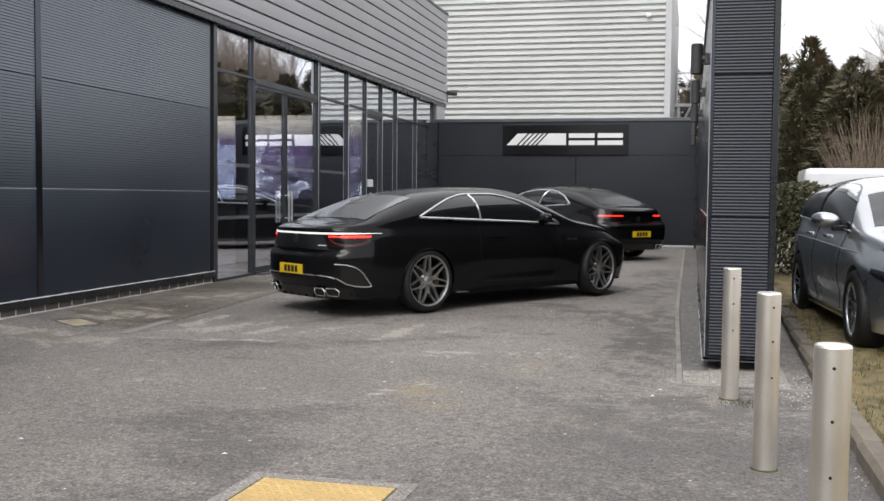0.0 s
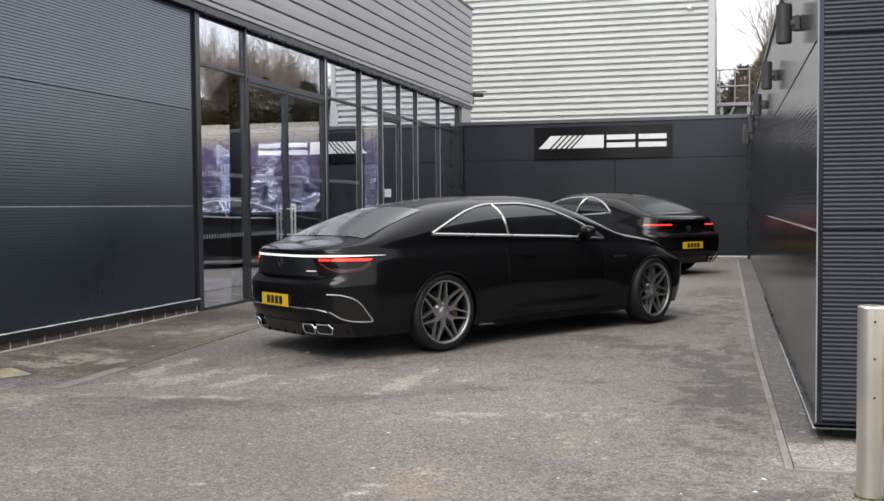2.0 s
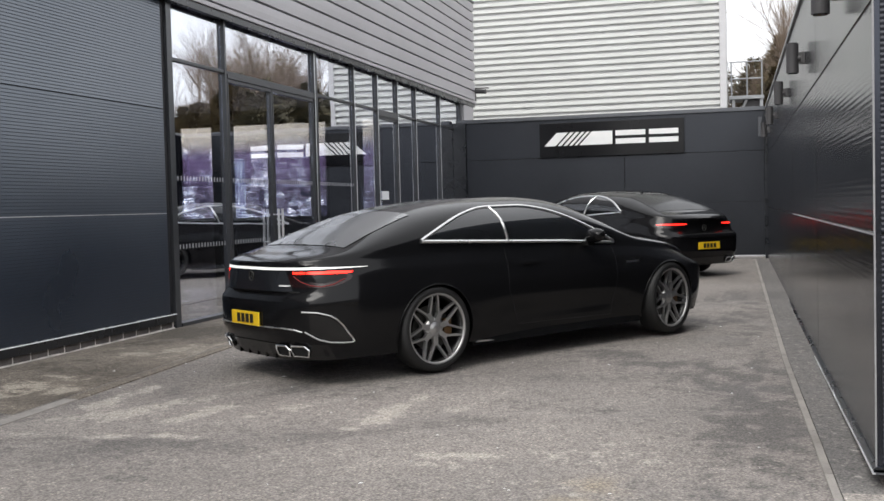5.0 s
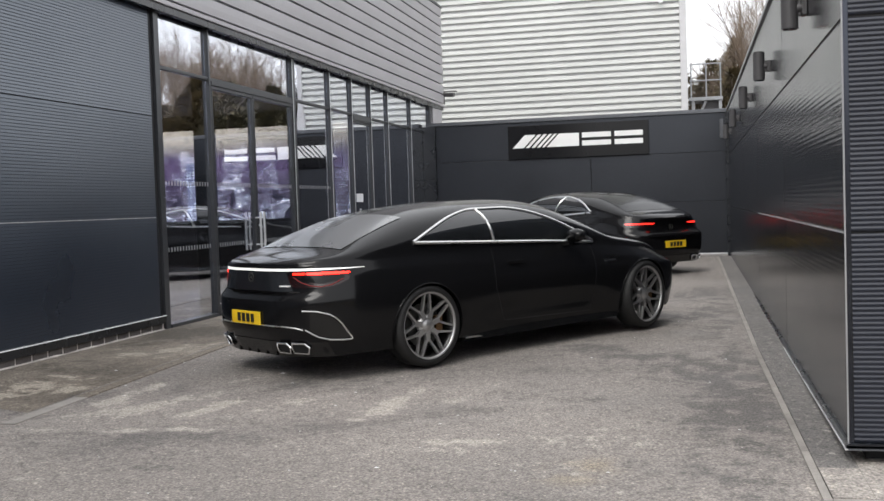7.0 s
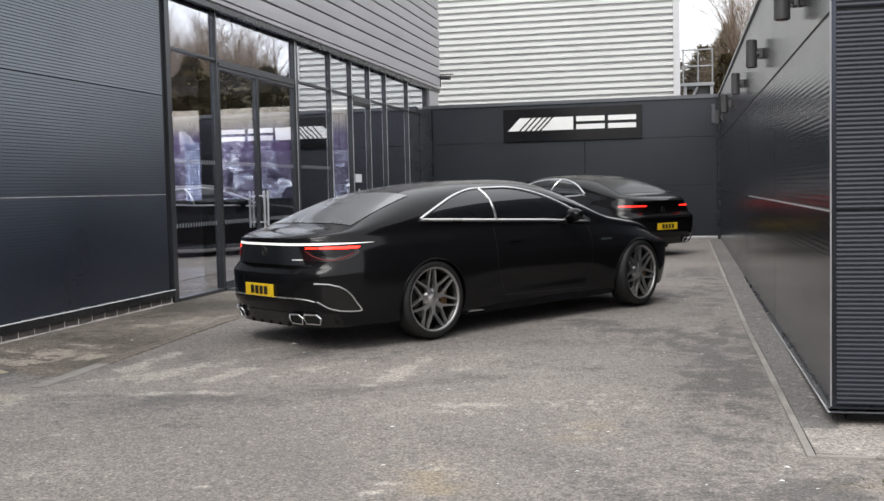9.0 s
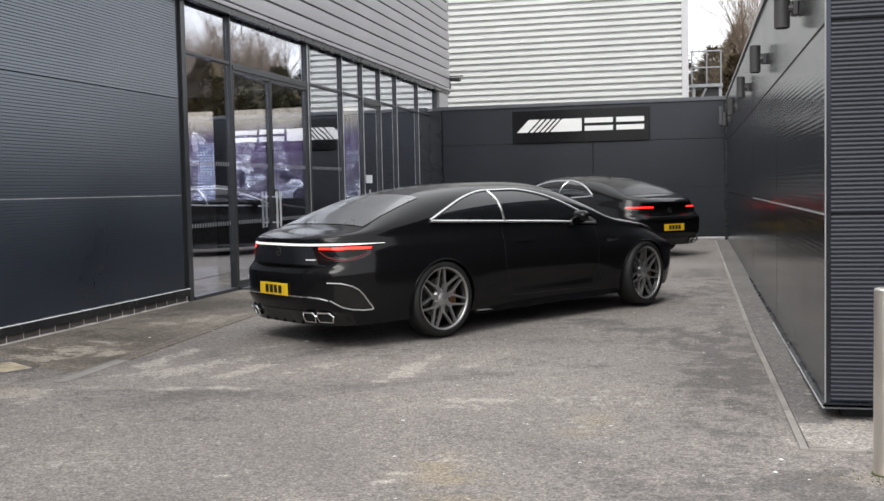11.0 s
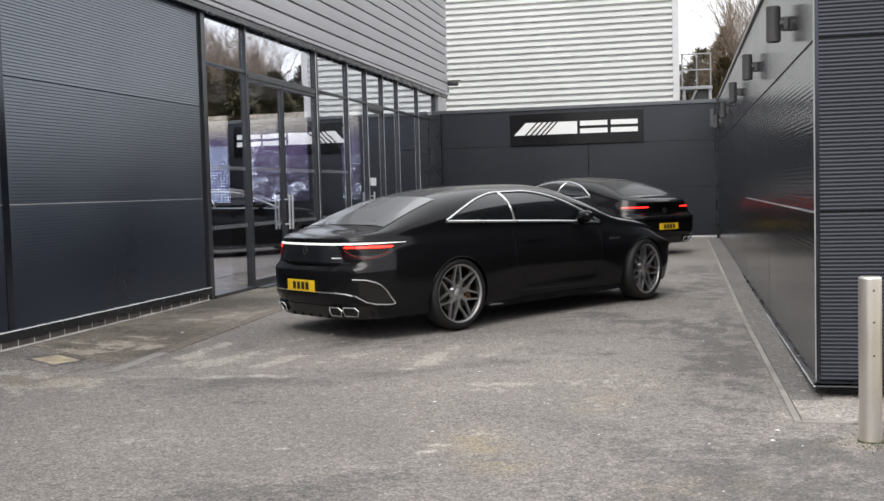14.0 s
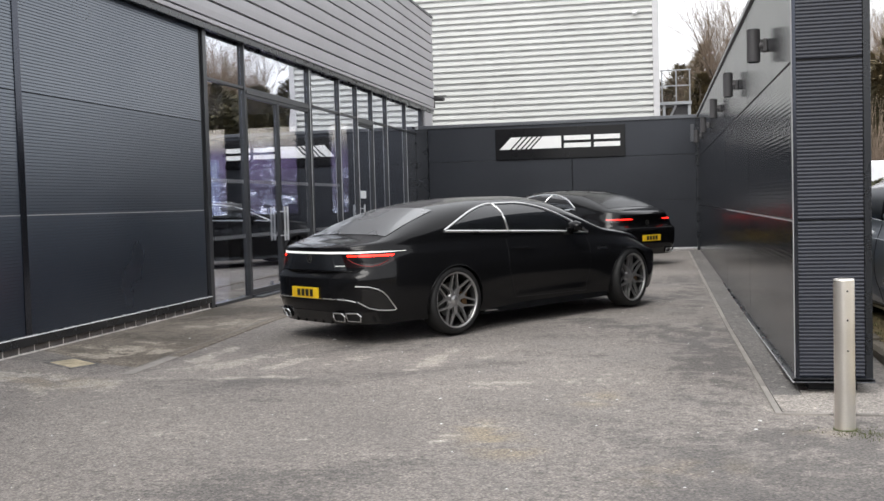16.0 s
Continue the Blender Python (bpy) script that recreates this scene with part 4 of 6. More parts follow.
copy_thing(b, pose(0.335, -5.05, 0, 0, 0.4, -8))

# yellow access cover
cover = thing("access_cover", "worn yellow ribbed access cover in the asphalt", "access cover", pose(-1.855, -4.22, 0.0, 0, 0, -1) @ Matrix.Scale(0.84, 4))
for x0, x1, y0, y1 in ((-0.53, 0.51, -0.53, -0.435), (-0.53, 0.51, 0.355, 0.45), (-0.53, -0.435, -0.432, 0.352), (0.415, 0.51, -0.432, 0.352)):
    part("surround", boxed(x0, x1, y0, y1, -0.03, 0.006, bevel=0.003), DUSTY_STRIP, cover, "pale dusty concrete surround")
part("joint", boxed(-0.434, 0.414, -0.434, 0.354, -0.03, 0.003), MOSS, cover, "dark mossy joint")
part("cover_plate", boxed(-0.42, 0.40, -0.42, 0.34, -0.03, 0.008, bevel=0.003), YELLOW_COVER, cover)
me = None
for j in range(16):
    for i in range(14):
        x, y = -0.39 + 0.057 * i + (0.028 if j % 2 else 0), -0.395 + 0.046 * j
        if me is None:
            me = part("tread_rib", boxed(-0.019, 0.019, -0.008, 0.008, 0.007, 0.0125), YELLOW_COVER, cover)
            me.location = (x, y, 0)
        else:
            share("tread_rib", me.data, cover, (x, y, 0), 0.35 if (i + j) % 2 else -0.35)
drain = thing("drain_cover", "small square dusty drain cover in the asphalt", "drain cover", pose(-6.38, 0.93, 0))


def laid(half_x, half_y, lift):
    """A flush plate, turned a little and lying on the fall of the yard."""
    bm = bmesh.new()
    box(bm, -half_x, half_x, -half_y, half_y, -0.02, lift, bevel=0.002)
    bmesh.ops.rotate(bm, verts=bm.verts[:], cent=(0, 0, 0), matrix=Matrix.Rotation(radians(-20), 3, "Z"))
    for v in bm.verts:
        v.co.z += gx(v.co.x - 6.38, v.co.y + 0.93)
    return bm


part("cover_frame", laid(0.19, 0.18, 0.003), STRIP, drain)
part("cover_plate", laid(0.15, 0.14, 0.0055), DUSTY, drain)


# ---- cars ----
class Shell:
    """A car's outer form: x ahead of the rear axle, y to its left, z up."""

    def __init__(self, top, belt, wb, w, z0=0.20, rear_lean=0.10, n=3.0, m=3.0):
        self.T, self.B, self.Wb, self.W = (smooth_curve(*zip(*c)) for c in (top, belt, wb, w))
        self.crease = 0.006
        self.x0, self.x1, self.z0, self.rear_lean, self.n, self.m = top[0][0], top[-1][0], z0, rear_lean, n, m

    def low(self, x, z):
        B, wb, w = self.B(x), self.Wb(x), self.W(x)
        zm = min(0.66, B - 0.06)
        if z > zm:
            t = min(1, (z - zm) / (B - zm))
            return w + (wb - w) * t**1.6 + self.crease * math.exp(-(((z - B + 0.13) / 0.035) ** 2))
        t = (zm - z) / (zm - self.z0)
        along = max(0.0, min(1.0, (x - 0.45) / 0.5)) * max(0.0, min(1.0, (2.55 - x) / 0.5))
        return w * (1 - 0.07 * t**2.2) - 0.022 * along * math.exp(-(((z - 0.40) / 0.10) ** 2))

    def side(self, x, z):
        """Half width at a height."""
        B, T = self.B(x), self.T(x)
        if z <= B:
            return self.low(x, z)
        f = min(1, (z - B) / max(0.02, T - B))
        return self.Wb(x) * max(0.0, 1 - f**self.m) ** (1 / self.n)

    def roof(self, x, y):
        B, T = self.B(x), self.T(x)
        return B + (T - B) * max(0.0, 1 - min(1, abs(y) / self.Wb(x)) ** self.n) ** (1 / self.m)

    def lean(self, x, z):
        s = x
        k = max(0.0, (self.x0 + 0.7 - x) / 0.7) ** 2
        f = min(1.0, max(0.0, (z - 0.655) / 0.09))
        g = min(1.0, max(0.0, (z - 0.80) / 0.12))
        s += k * (self.rear_lean * f * f * (3 - 2 * f) - 0.03 * g + 0.10 * max(0.0, (0.42 - z) / 0.22))
        k = max(0.0, (x - self.x1 + 0.5) / 0.5) ** 2
        return s - k * 0.06 * max(0.0, (0.40 - z) / 0.2)

    def section(self, x):
        B, T, wb = self.B(x), self.T(x), self.Wb(x)
        pts = []
        for k in range(13):
            a = (math.pi / 2) * (1 - k / 12)
            pts.append((wb * math.cos(a) ** (2 / self.n), B + (T - B) * math.sin(a) ** (2 / self.m)))
        for k in range(1, 25):
            z = B + (self.z0 - B) * k / 24
            pts.append((self.low(x, z), z))
        return pts

    def mesh(self, step=0.06):
        bm = bmesh.new()
        n = int((self.x1 - self.x0) / step)
        xs = [self.x0 + (self.x1 - self.x0) * k / n for k in range(n + 1)]
        xs = sorted(set(xs) | {self.x0 + d for d in (0.004, 0.010, 0.018, 0.028, 0.04, 0.055, 0.075, 0.095, 0.14, 0.2, 0.26)} | {self.x1 - d for d in (0.015, 0.03)})
        rows = []
        for x in xs:
            s = self.section(x)
            right = [bm.verts.new((self.lean(x, z), -y, z)) for y, z in s[1:]]
            left = [bm.verts.new((self.lean(x, z), y, z)) for y, z in s[1:]]
            mid = bm.verts.new((self.lean(x, s[0][1]), 0, s[0][1]))
            rows.append(right[::-1] + [mid] + left)
        for a, b in zip(rows, rows[1:]):
            for k in range(len(a) - 1):
                bm.faces.new((a[k], a[k + 1], b[k + 1], b[k]))
            bm.faces.new((a[-1], a[0], b[0], b[-1]))
        for r in (rows[0], rows[-1]):
            c = len(r) // 2
            for k in range(c):
                p, q = r[k], r[-1 - k]
                p2, q2 = r[k + 1], r[-2 - k]
                bm.faces.new((p, p2, q2, q) if p2 is not q2 else (p, p2, q))
        bmesh.ops.recalc_face_normals(bm, faces=bm.faces[:])
        return bm


def cut_wheels(ob, axles, r, inner):
    """Wheel wells cut out of the body."""
    for x in axles:
        for s in (-1, 1):
            bm = bmesh.new()
            rod(bm, (x, s * inner, 0.335), (x, s * 1.3, 0.335), r, seg=48)
            cutter = part("cutter", bm, GLOSS_BLACK)
            md = ob.modifiers.new("well", "BOOLEAN")
            md.operation, md.object, md.solver = "DIFFERENCE", cutter, "EXACT"
            dg = bpy.context.evaluated_depsgraph_get()
            me = bpy.data.meshes.new_from_object(ob.evaluated_get(dg))
            ob.modifiers.clear()
            ob.data = me
            bpy.data.objects.remove(cutter)
    for p in ob.data.polygons:
        p.use_smooth = True
    ob.data.set_sharp_from_angle(angle=radians(38))


def lathe(prof, seg=48, y0=0.0):
    """Profile of (radius, y) turned about the y axis."""
    bm = bmesh.new()
    rings = [[bm.verts.new((r * math.cos(2 * math.pi * k / seg), y + y0, r * math.sin(2 * math.pi * k / seg))) for k in range(seg)] for r, y in prof]
    for a, b in zip(rings, rings[1:]):
        for k in range(seg):
            bm.faces.new((a[k], a[(k + 1) % seg], b[(k + 1) % seg], b[k]))
    bmesh.ops.recalc_face_normals(bm, faces=bm.faces[:])
    return bm


def wheel(parent, x, y, z, r, rim, material, spokes=7, turn=0.0, cross=True):
    """Tyre, rim, spokes, hub cap and brake; the outer face looks along y's sign."""
    s = 1 if y > 0 else -1
    hub = part("wheel", lathe([(rim - 0.012, -0.12), (rim + 0.004, -0.125), (r - 0.02, -0.118), (r, -0.085), (r, 0.085), (r - 0.022, 0.117), (rim + 0.008, 0.121), (rim - 0.006, 0.108)]), TYRE, parent, "black low-profile tyre on an alloy wheel", smooth=True)
    hub.location, hub.rotation_euler = (x, y, z), (0, 0, (0 if s > 0 else math.pi) + turn)
    part("barrel", lathe([(rim, -0.11), (rim - 0.02, -0.10), (rim - 0.026, 0.04), (rim - 0.018, 0.084), (rim - 0.004, 0.09)]), RIM_BLACK, hub, smooth=True)
    part("rim", lathe([(rim - 0.006, 0.088), (rim - 0.017, 0.092), (rim - 0.018, 0.104), (rim - 0.004, 0.116), (rim + 0.006, 0.112), (rim, 0.10)]), material, hub, smooth=True)
    part("brake_disc", lathe([(0.02, -0.005), (0.19, -0.005), (0.19, 0.012), (0.02, 0.012)]), DISC, hub)
    part("caliper", boxed(-0.20, -0.12, -0.02, 0.045, -0.07, 0.07, bevel=0.01), BRONZE, hub)
    part("hub_cap", lathe([(0.0005, 0.086), (0.030, 0.086), (0.036, 0.079), (0.066, 0.070), (0.088, 0.062), (0.092, 0.03)]), material, hub, smooth=True)
    for k in range(spokes):
        bm = bmesh.new()
        mid = 2 * math.pi * k / spokes + 0.2
        for side in (-1, 1):
            a0, a1 = mid + side * (0.085 if cross else 0.2), mid + side * (0.36 if cross else 0.2)
            r0 = 0.130 if cross else 0.080
            p0 = Vector((r0 * math.cos(a0), 0.076, r0 * math.sin(a0)))
            p1 = Vector(((rim - 0.008) * math.cos(a1), 0.100, (rim - 0.008) * math.sin(a1)))
            d = (p1 - p0).normalized()
            t = Vector((-d.z, 0, d.x)) * (0.0092 if cross else 0.014)
            back = Vector((0, -0.032, 0))
            vs = [bm.verts.new(q) for q in (p0 + t, p0 - t, p1 - t * 0.8, p1 + t * 0.8, p0 + t * 1.1 + back, p0 - t * 1.1 + back, p1 - t + back, p1 + t + back)]
            for q in ((0, 1, 2, 3), (7, 6, 5, 4), (0, 3, 7, 4), (1, 5, 6, 2), (0, 4, 5, 1), (3, 2, 6, 7)):
                bm.faces.new([vs[i] for i in q])
        if cross:
            u, w = Vector((math.cos(mid), 0, math.sin(mid))), Vector((-math.sin(mid), 0, math.cos(mid)))
            vs = [bm.verts.new(u * rr + w * (q * hw) + Vector((0, yy, 0))) for yy in (0.077, 0.04) for rr, q, hw in ((0.06, 1, 0.023), (0.06, -1, 0.023), (0.145, -1, 0.022), (0.145, 1, 0.022))]
            for q in ((0, 1, 2, 3), (7, 6, 5, 4), (0, 3, 7, 4), (1, 5, 6, 2), (0, 4, 5, 1), (3, 2, 6, 7)):
                bm.faces.new([vs[i] for i in q])
        bmesh.ops.recalc_face_normals(bm, faces=bm.faces[:])
        part("spoke", bm, material, hub)
    return hub


def side_patch(sh, s, outline_top, outline_bot, off=0.005, nx=26, nz=6):
    """Glass laid on the flank between an upper and a lower line."""
    ft, fb = smooth_curve(*zip(*outline_top)), smooth_curve(*zip(*outline_bot))
    xa, xb = outline_top[0][0], outline_top[-1][0]
    bm = bmesh.new()
    rows = []
    for i in range(nx + 1):
        x = xa + (xb - xa) * i / nx
        zb_, zt_ = fb(x), ft(x)
        rows.append([bm.verts.new((x, s * (sh.side(x, z) + off), z)) for z in (zb_ + (zt_ - zb_) * k / nz for k in range(nz + 1))])
    for a, b in zip(rows, rows[1:]):
        for k in range(nz):
            try:
                bm.faces.new((a[k], b[k], b[k + 1], a[k + 1]))
            except ValueError:
                pass
    bmesh.ops.recalc_face_normals(bm, faces=bm.faces[:])
    return bm


def side_line(sh, s, pts, r, off=0.006, n=40, closed=False):
    """A thin bead along a line of (x, z) on the flank."""
    out = []
    for (xa, za), (xb, zb_) in zip(pts, pts[1:]):
        k = max(1, int(math.hypot(xb - xa, zb_ - za) / 0.05))
        out += [(xa + (xb - xa) * i / k, za + (zb_ - za) * i / k) for i in range(k)]
    out.append(pts[-1])
    return tube(bmesh.new(), [(x, s * (sh.side(x, z) + off), z) for x, z in out], r, closed=False)


def top_patch(sh, xa, xb, ya, yb, off=0.005, nx=14, ny=14):
    """Glass laid on the upper form from xa to xb; half widths ya and yb at the ends."""
    bm = bmesh.new()
    rows = []
    for i in range(nx + 1):
        t = i / nx
        x, hw = xa + (xb - xa) * t, ya + (yb - ya) * t
        rows.append([bm.verts.new((sh.lean(x, 0.9) + 0 * t, y, sh.roof(x, y) + off)) for y in (-hw + 2 * hw * k / ny for k in range(ny + 1))])
    for a, b in zip(rows, rows[1:]):
        for k in range(ny):
            bm.faces.new((a[k], b[k], b[k + 1], a[k + 1]))
    bmesh.ops.recalc_face_normals(bm, faces=bm.faces[:])
    return bm


def tail_x(sh, y, z):
    """Where the tail's surface lies at a half width and height."""
    a, b = sh.x0, sh.x0 + 1.0
    if sh.side(a, z) >= abs(y):
        return sh.lean(a, z)
    for _ in range(24):
        c = (a + b) / 2
        a, b = (c, b) if sh.side(c, z) < abs(y) else (a, c)
    return sh.lean(b, z)


def tail_point(sh, y, z, off):
    """A point held off the tail along its normal in plan."""
    x = tail_x(sh, y, z)
    d = (tail_x(sh, y + 0.012, z) - tail_x(sh, y - 0.012, z)) / 0.024
    n = Vector((-1, d, 0)).normalized()
    return Vector((x, y, z)) + n * off


def rear_patch(sh, y0, y1, za, zb_, off=0.008, d=0.012, nx=12, shift=0.0):
    """A thin piece on the tail between two half-width positions, following its rounding; shift slims its ends."""
    bm = bmesh.new()
    rows = []
    for k in range(nx + 1):
        t = k / nx
        y = y0 + (y1 - y0) * t
        mid, hh = (za + zb_) / 2, (zb_ - za) / 2 * (1 - shift * abs(2 * t - 1) ** 6)
        col = []
        for z in (mid - hh, mid + hh):
            col += [bm.verts.new(tail_point(sh, y, z, off)), bm.verts.new(tail_point(sh, y, z, -d - 0.015))]
        rows.append(col)
    for a, b in zip(rows, rows[1:]):
        for q in ((0, 2), (2, 3), (3, 1), (1, 0)):
            bm.faces.new((a[q[0]], a[q[1]], b[q[1]], b[q[0]]))
    bm.faces.new([rows[0][i] for i in (0, 1, 3, 2)])
    bm.faces.new([rows[-1][i] for i in (0, 2, 3, 1)])
    bmesh.ops.recalc_face_normals(bm, faces=bm.faces[:])
    return bm


def number_plate(parent, x, z, material, lean=0.0):
    pl = part("number_plate", boxed(x - 0.012, x, -0.230, 0.230, z - 0.056, z + 0.056, bevel=0.004), material, parent, "yellow number plate with dark bars")
    for y in (-0.115, -0.042, 0.031, 0.104):
        part("plate_bar", boxed(x - 0.0155, x - 0.0125, y - 0.026, y + 0.026, z - 0.036, z + 0.036), PLATE_INK, pl)
    return pl


def exhaust(parent, sh, y, z, k=1.0):
    """A pair of slanted chrome outlets set along the tail's curve."""
    for dy in (-0.083 * k, 0.083 * k):
        poly = [(-0.070, -0.040), (0.050, -0.046), (0.072, 0.010), (0.048, 0.046), (-0.060, 0.046), (-0.078, 0.004)]
        if y < 0:
            poly = [(-a, b_) for a, b_ in poly][::-1]
        pts = [(y + dy + a * k, z + b_ * k) for a, b_ in poly]
        bm = bmesh.new()
        tube(bm, [tail_point(sh, py, pz, 0.03) for py, pz in pts], 0.0085, closed=True)
        e = part("exhaust_tip", bm, CHROME, parent, "chrome exhaust outlet")
        bm = bmesh.new()
        rings = [[bm.verts.new(tail_point(sh, py, pz, o)) for py, pz in pts] for o in (0.028, -0.012)]
        for i in range(len(pts)):
            j = (i + 1) % len(pts)
            bm.faces.new((rings[0][i], rings[0][j], rings[1][j], rings[1][i]))
        part("exhaust_sleeve", bm, GLOSS_BLACK, e)
        bm = bmesh.new()
        bm.faces.new([bm.verts.new(tail_point(sh, py, pz, 0.014)) for py, pz in pts])
        part("exhaust_bore", bm, DARK_HOLE, e)


def mirror_part(parent, sh, s, x, z, material):
    y = sh.side(x, z - 0.06) + 0.0
    bm = bmesh.new()
    bmesh.ops.create_uvsphere(bm, u_segments=18, v_segments=10, radius=1.0)
    for v in bm.verts:
        c = v.co
        v.co = Vector((x + 0.085 * c.x - 0.02 * abs(c.y) * c.y, s * (y + 0.155 + 0.125 * c.y * s * s), z + 0.068 * c.z + 0.01 * c.y))
    mm = part("door_mirror", bm, material, parent, smooth=True)
    part("mirror_foot", boxed(x - 0.03, x + 0.05, min(s * (y - 0.03), s * (y + 0.10)), max(s * (y - 0.03), s * (y + 0.10)), z - 0.10, z - 0.05, bevel=0.01), GLOSS_BLACK, mm)
    return mm


def coupe(name, label, m, sh, axles, wheel_y, r, rim, rim_mat, win_top, win_bot, pillar, big):
    root = thing(name, label, "car", m, group="black coupes in the yard")
    body = part("body", sh.mesh(), PAINT)
    cut_wheels(body, axles, r + 0.035, wheel_y - 0.22)
    body.parent = root
    part("floor_pan", boxed(sh.x0 + 0.5, sh.x1 - 0.5, -0.6, 0.6, 0.16, 0.22), GLOSS_BLACK, root)
    for x in axles:
        for s in (-1, 1):
            wheel(root, x, s * wheel_y, r, r, rim + 0.02, rim_mat, turn=(0.10 if (x > 1 and big) else 0.0))
            arc = [(x + (r + 0.036) * math.cos(a), 0.335 + (r + 0.036) * math.sin(a)) for a in (math.pi * k / 20 for k in range(-1, 22))]
            part("arch_lip", tube(bmesh.new(), [(ax, s * (sh.side(ax, az) + 0.002), az) for ax, az in arc], 0.006), PAINT, root, smooth=True)
    for s in (-1, 1):
        part("side_window", side_patch(sh, s, win_top, win_bot), CAR_GLASS, root, smooth=True)
        dense = smooth_curve(*zip(*win_top))
        xs = np.linspace(win_top[0][0], win_top[-1][0], 34)
        line = [(float(x), dense(x)) for x in xs] + [p for p in win_bot[::-1]]
        part("window_trim", side_line(sh, s, line, 0.0155, 0.006), CHROME_MATT, root, "bright satin chrome window surround")
        part("pillar_trim", side_line(sh, s, pillar, 0.014, 0.006), CHROME_MATT, root)
        # door outline, handle, sill
        xd0, xd1 = pillar[-1][0] - 0.05, win_top[-1][0] - 0.06
        part("door_gap", side_line(sh, s, [(xd0, 0.98), (xd0 - 0.02, 0.62), (xd0 + 0.12, 0.30), (xd1 - 0.06, 0.27), (xd1, 0.60), (xd1 + 0.02, 0.92)], 0.0022, -0.001), DARK_HOLE, root)
        hx = xd0 + 0.16
        part("door_handle", boxed(hx, hx + 0.2, min(s * (sh.side(hx, 0.84) - 0.005), s * (sh.side(hx, 0.84) + 0.022)), max(s * (sh.side(hx, 0.84) - 0.005), s * (sh.side(hx, 0.84) + 0.022)), 0.825, 0.855, bevel=0.006), PAINT, root)
        xa, xb = axles[0] + r + 0.06, axles[1] - r - 0.06
        ys = sh.side(1.5, 0.24)
        part("side_skirt", prism(bmesh.new(), [(s * (ys - 0.08), 0.15), (s * (ys + 0.022), 0.165), (s * (ys + 0.006), 0.23), (s * (ys - 0.08), 0.25)], "x", xa, xb), GLOSS_BLACK, root)
        part("skirt_fin", prism(bmesh.new(), [(xa + 0.03, 0.190), (xa + 0.24, 0.186), (xa + 0.20, 0.196), (xa + 0.07, 0.204)], "y", min(s * (ys + 0.01), s * (ys + 0.03)), max(s * (ys + 0.01), s * (ys + 0.03))), CHROME_MATT if big else GLOSS_BLACK, root)
        mirror_part(root, sh, s, win_top[-1][0] - 0.42, win_bot[-1][1] + 0.085, PAINT)
        fx = axles[1] - 0.62
        part("wing_badge", boxed(fx, fx + 0.17, min(s * (sh.side(fx, 0.76) - 0.002), s * (sh.side(fx, 0.76) + 0.006)), max(s * (sh.side(fx, 0.76) - 0.002), s * (sh.side(fx, 0.76) + 0.006)), 0.750, 0.770), CHROME_MATT, root, "small chrome badge bar")
    return root, body


def tail_line(sh, pts, r, off=0.006):
    out = []
    for (ya, za), (yb, zb_) in zip(pts, pts[1:]):
        k = max(1, int(math.hypot(yb - ya, zb_ - za) / 0.04))
        out += [(ya + (yb - ya) * i / k, za + (zb_ - za) * i / k) for i in range(k)]
    out.append(pts[-1])
    return tube(bmesh.new(), [tail_point(sh, y, z, off) for y, z in out], r)


def ring_badge(parent, x, z, r):
    bm = bmesh.new()
    tube(bm, [(x, r * math.cos(a), z + r * math.sin(a)) for a in (2 * math.pi * k / 24 for k in range(24))], r * 0.11, closed=True)
    for a in (math.pi / 2, math.pi * 7 / 6, math.pi * 11 / 6):
        rod(bm, (x, 0, z), (x, r * math.cos(a), z + r * math.sin(a)), r * 0.12, r * 0.04, seg=6)
    part("round_badge", bm, DISC, parent, "round chrome badge")


def boot_face(sh, half_top, half_low, z_top, z_low, out_top, out_low, n=16):
    """The boot's rear face, leaning out from under the white strip to its lower edge."""
    bm = bmesh.new()
    rows = []
    for k in range(n + 1):
        u = 2 * k / n - 1
        edge = 1 - abs(u) ** 8
        hi, lo = tail_point(sh, u * half_top, z_top, out_top), tail_point(sh, u * half_low, z_low, out_low * edge + 0.003)
        rows.append([bm.verts.new(v) for v in (hi, hi.lerp(lo, 0.5), lo, lo + Vector((0.05, 0, -0.004)))])
    for a, b in zip(rows, rows[1:]):
        for q in range(3):
            bm.faces.new((a[q], a[q + 1], b[q + 1], b[q]))
    bmesh.ops.recalc_face_normals(bm, faces=bm.faces[:])
    return bm


# front black coupe
sh1 = Shell(
    top=[(-1.25, 0.975), (-1.10, 1.005), (-0.78, 1.055), (-0.40, 1.20), (0.06, 1.345), (0.60, 1.42), (1.20, 1.435), (1.80, 1.39), (2.25, 1.23), (2.65, 1.04), (2.95, 0.985), (3.40, 0.90), (3.70, 0.77), (3.88, 0.62)],
    belt=[(-1.25, 0.945), (-0.80, 0.985), (0.0, 1.0), (1.0, 0.98), (2.3, 0.94), (2.9, 0.88), (3.5, 0.76), (3.88, 0.54)],
    wb=[(-1.25, 0.20), (-1.235, 0.30), (-1.20, 0.42), (-1.15, 0.515), (-1.05, 0.625), (-0.95, 0.70), (-0.82, 0.77), (-0.68, 0.82), (-0.4, 0.862), (0.3, 0.865), (1.3, 0.84), (2.3, 0.83), (3.0, 0.81), (3.45, 0.70), (3.72, 0.56), (3.88, 0.40)],
    w=[(-1.25, 0.28), (-1.235, 0.40), (-1.20, 0.53), (-1.13, 0.67), (-1.03, 0.775), (-0.92, 0.84), (-0.78, 0.902), (-0.4, 0.950), (0.1, 0.962), (0.7, 0.940), (1.5, 0.925), (2.4, 0.935), (3.0, 0.950), (3.4, 0.90), (3.7, 0.76), (3.88, 0.55)],
    rear_lean=0.09,
)
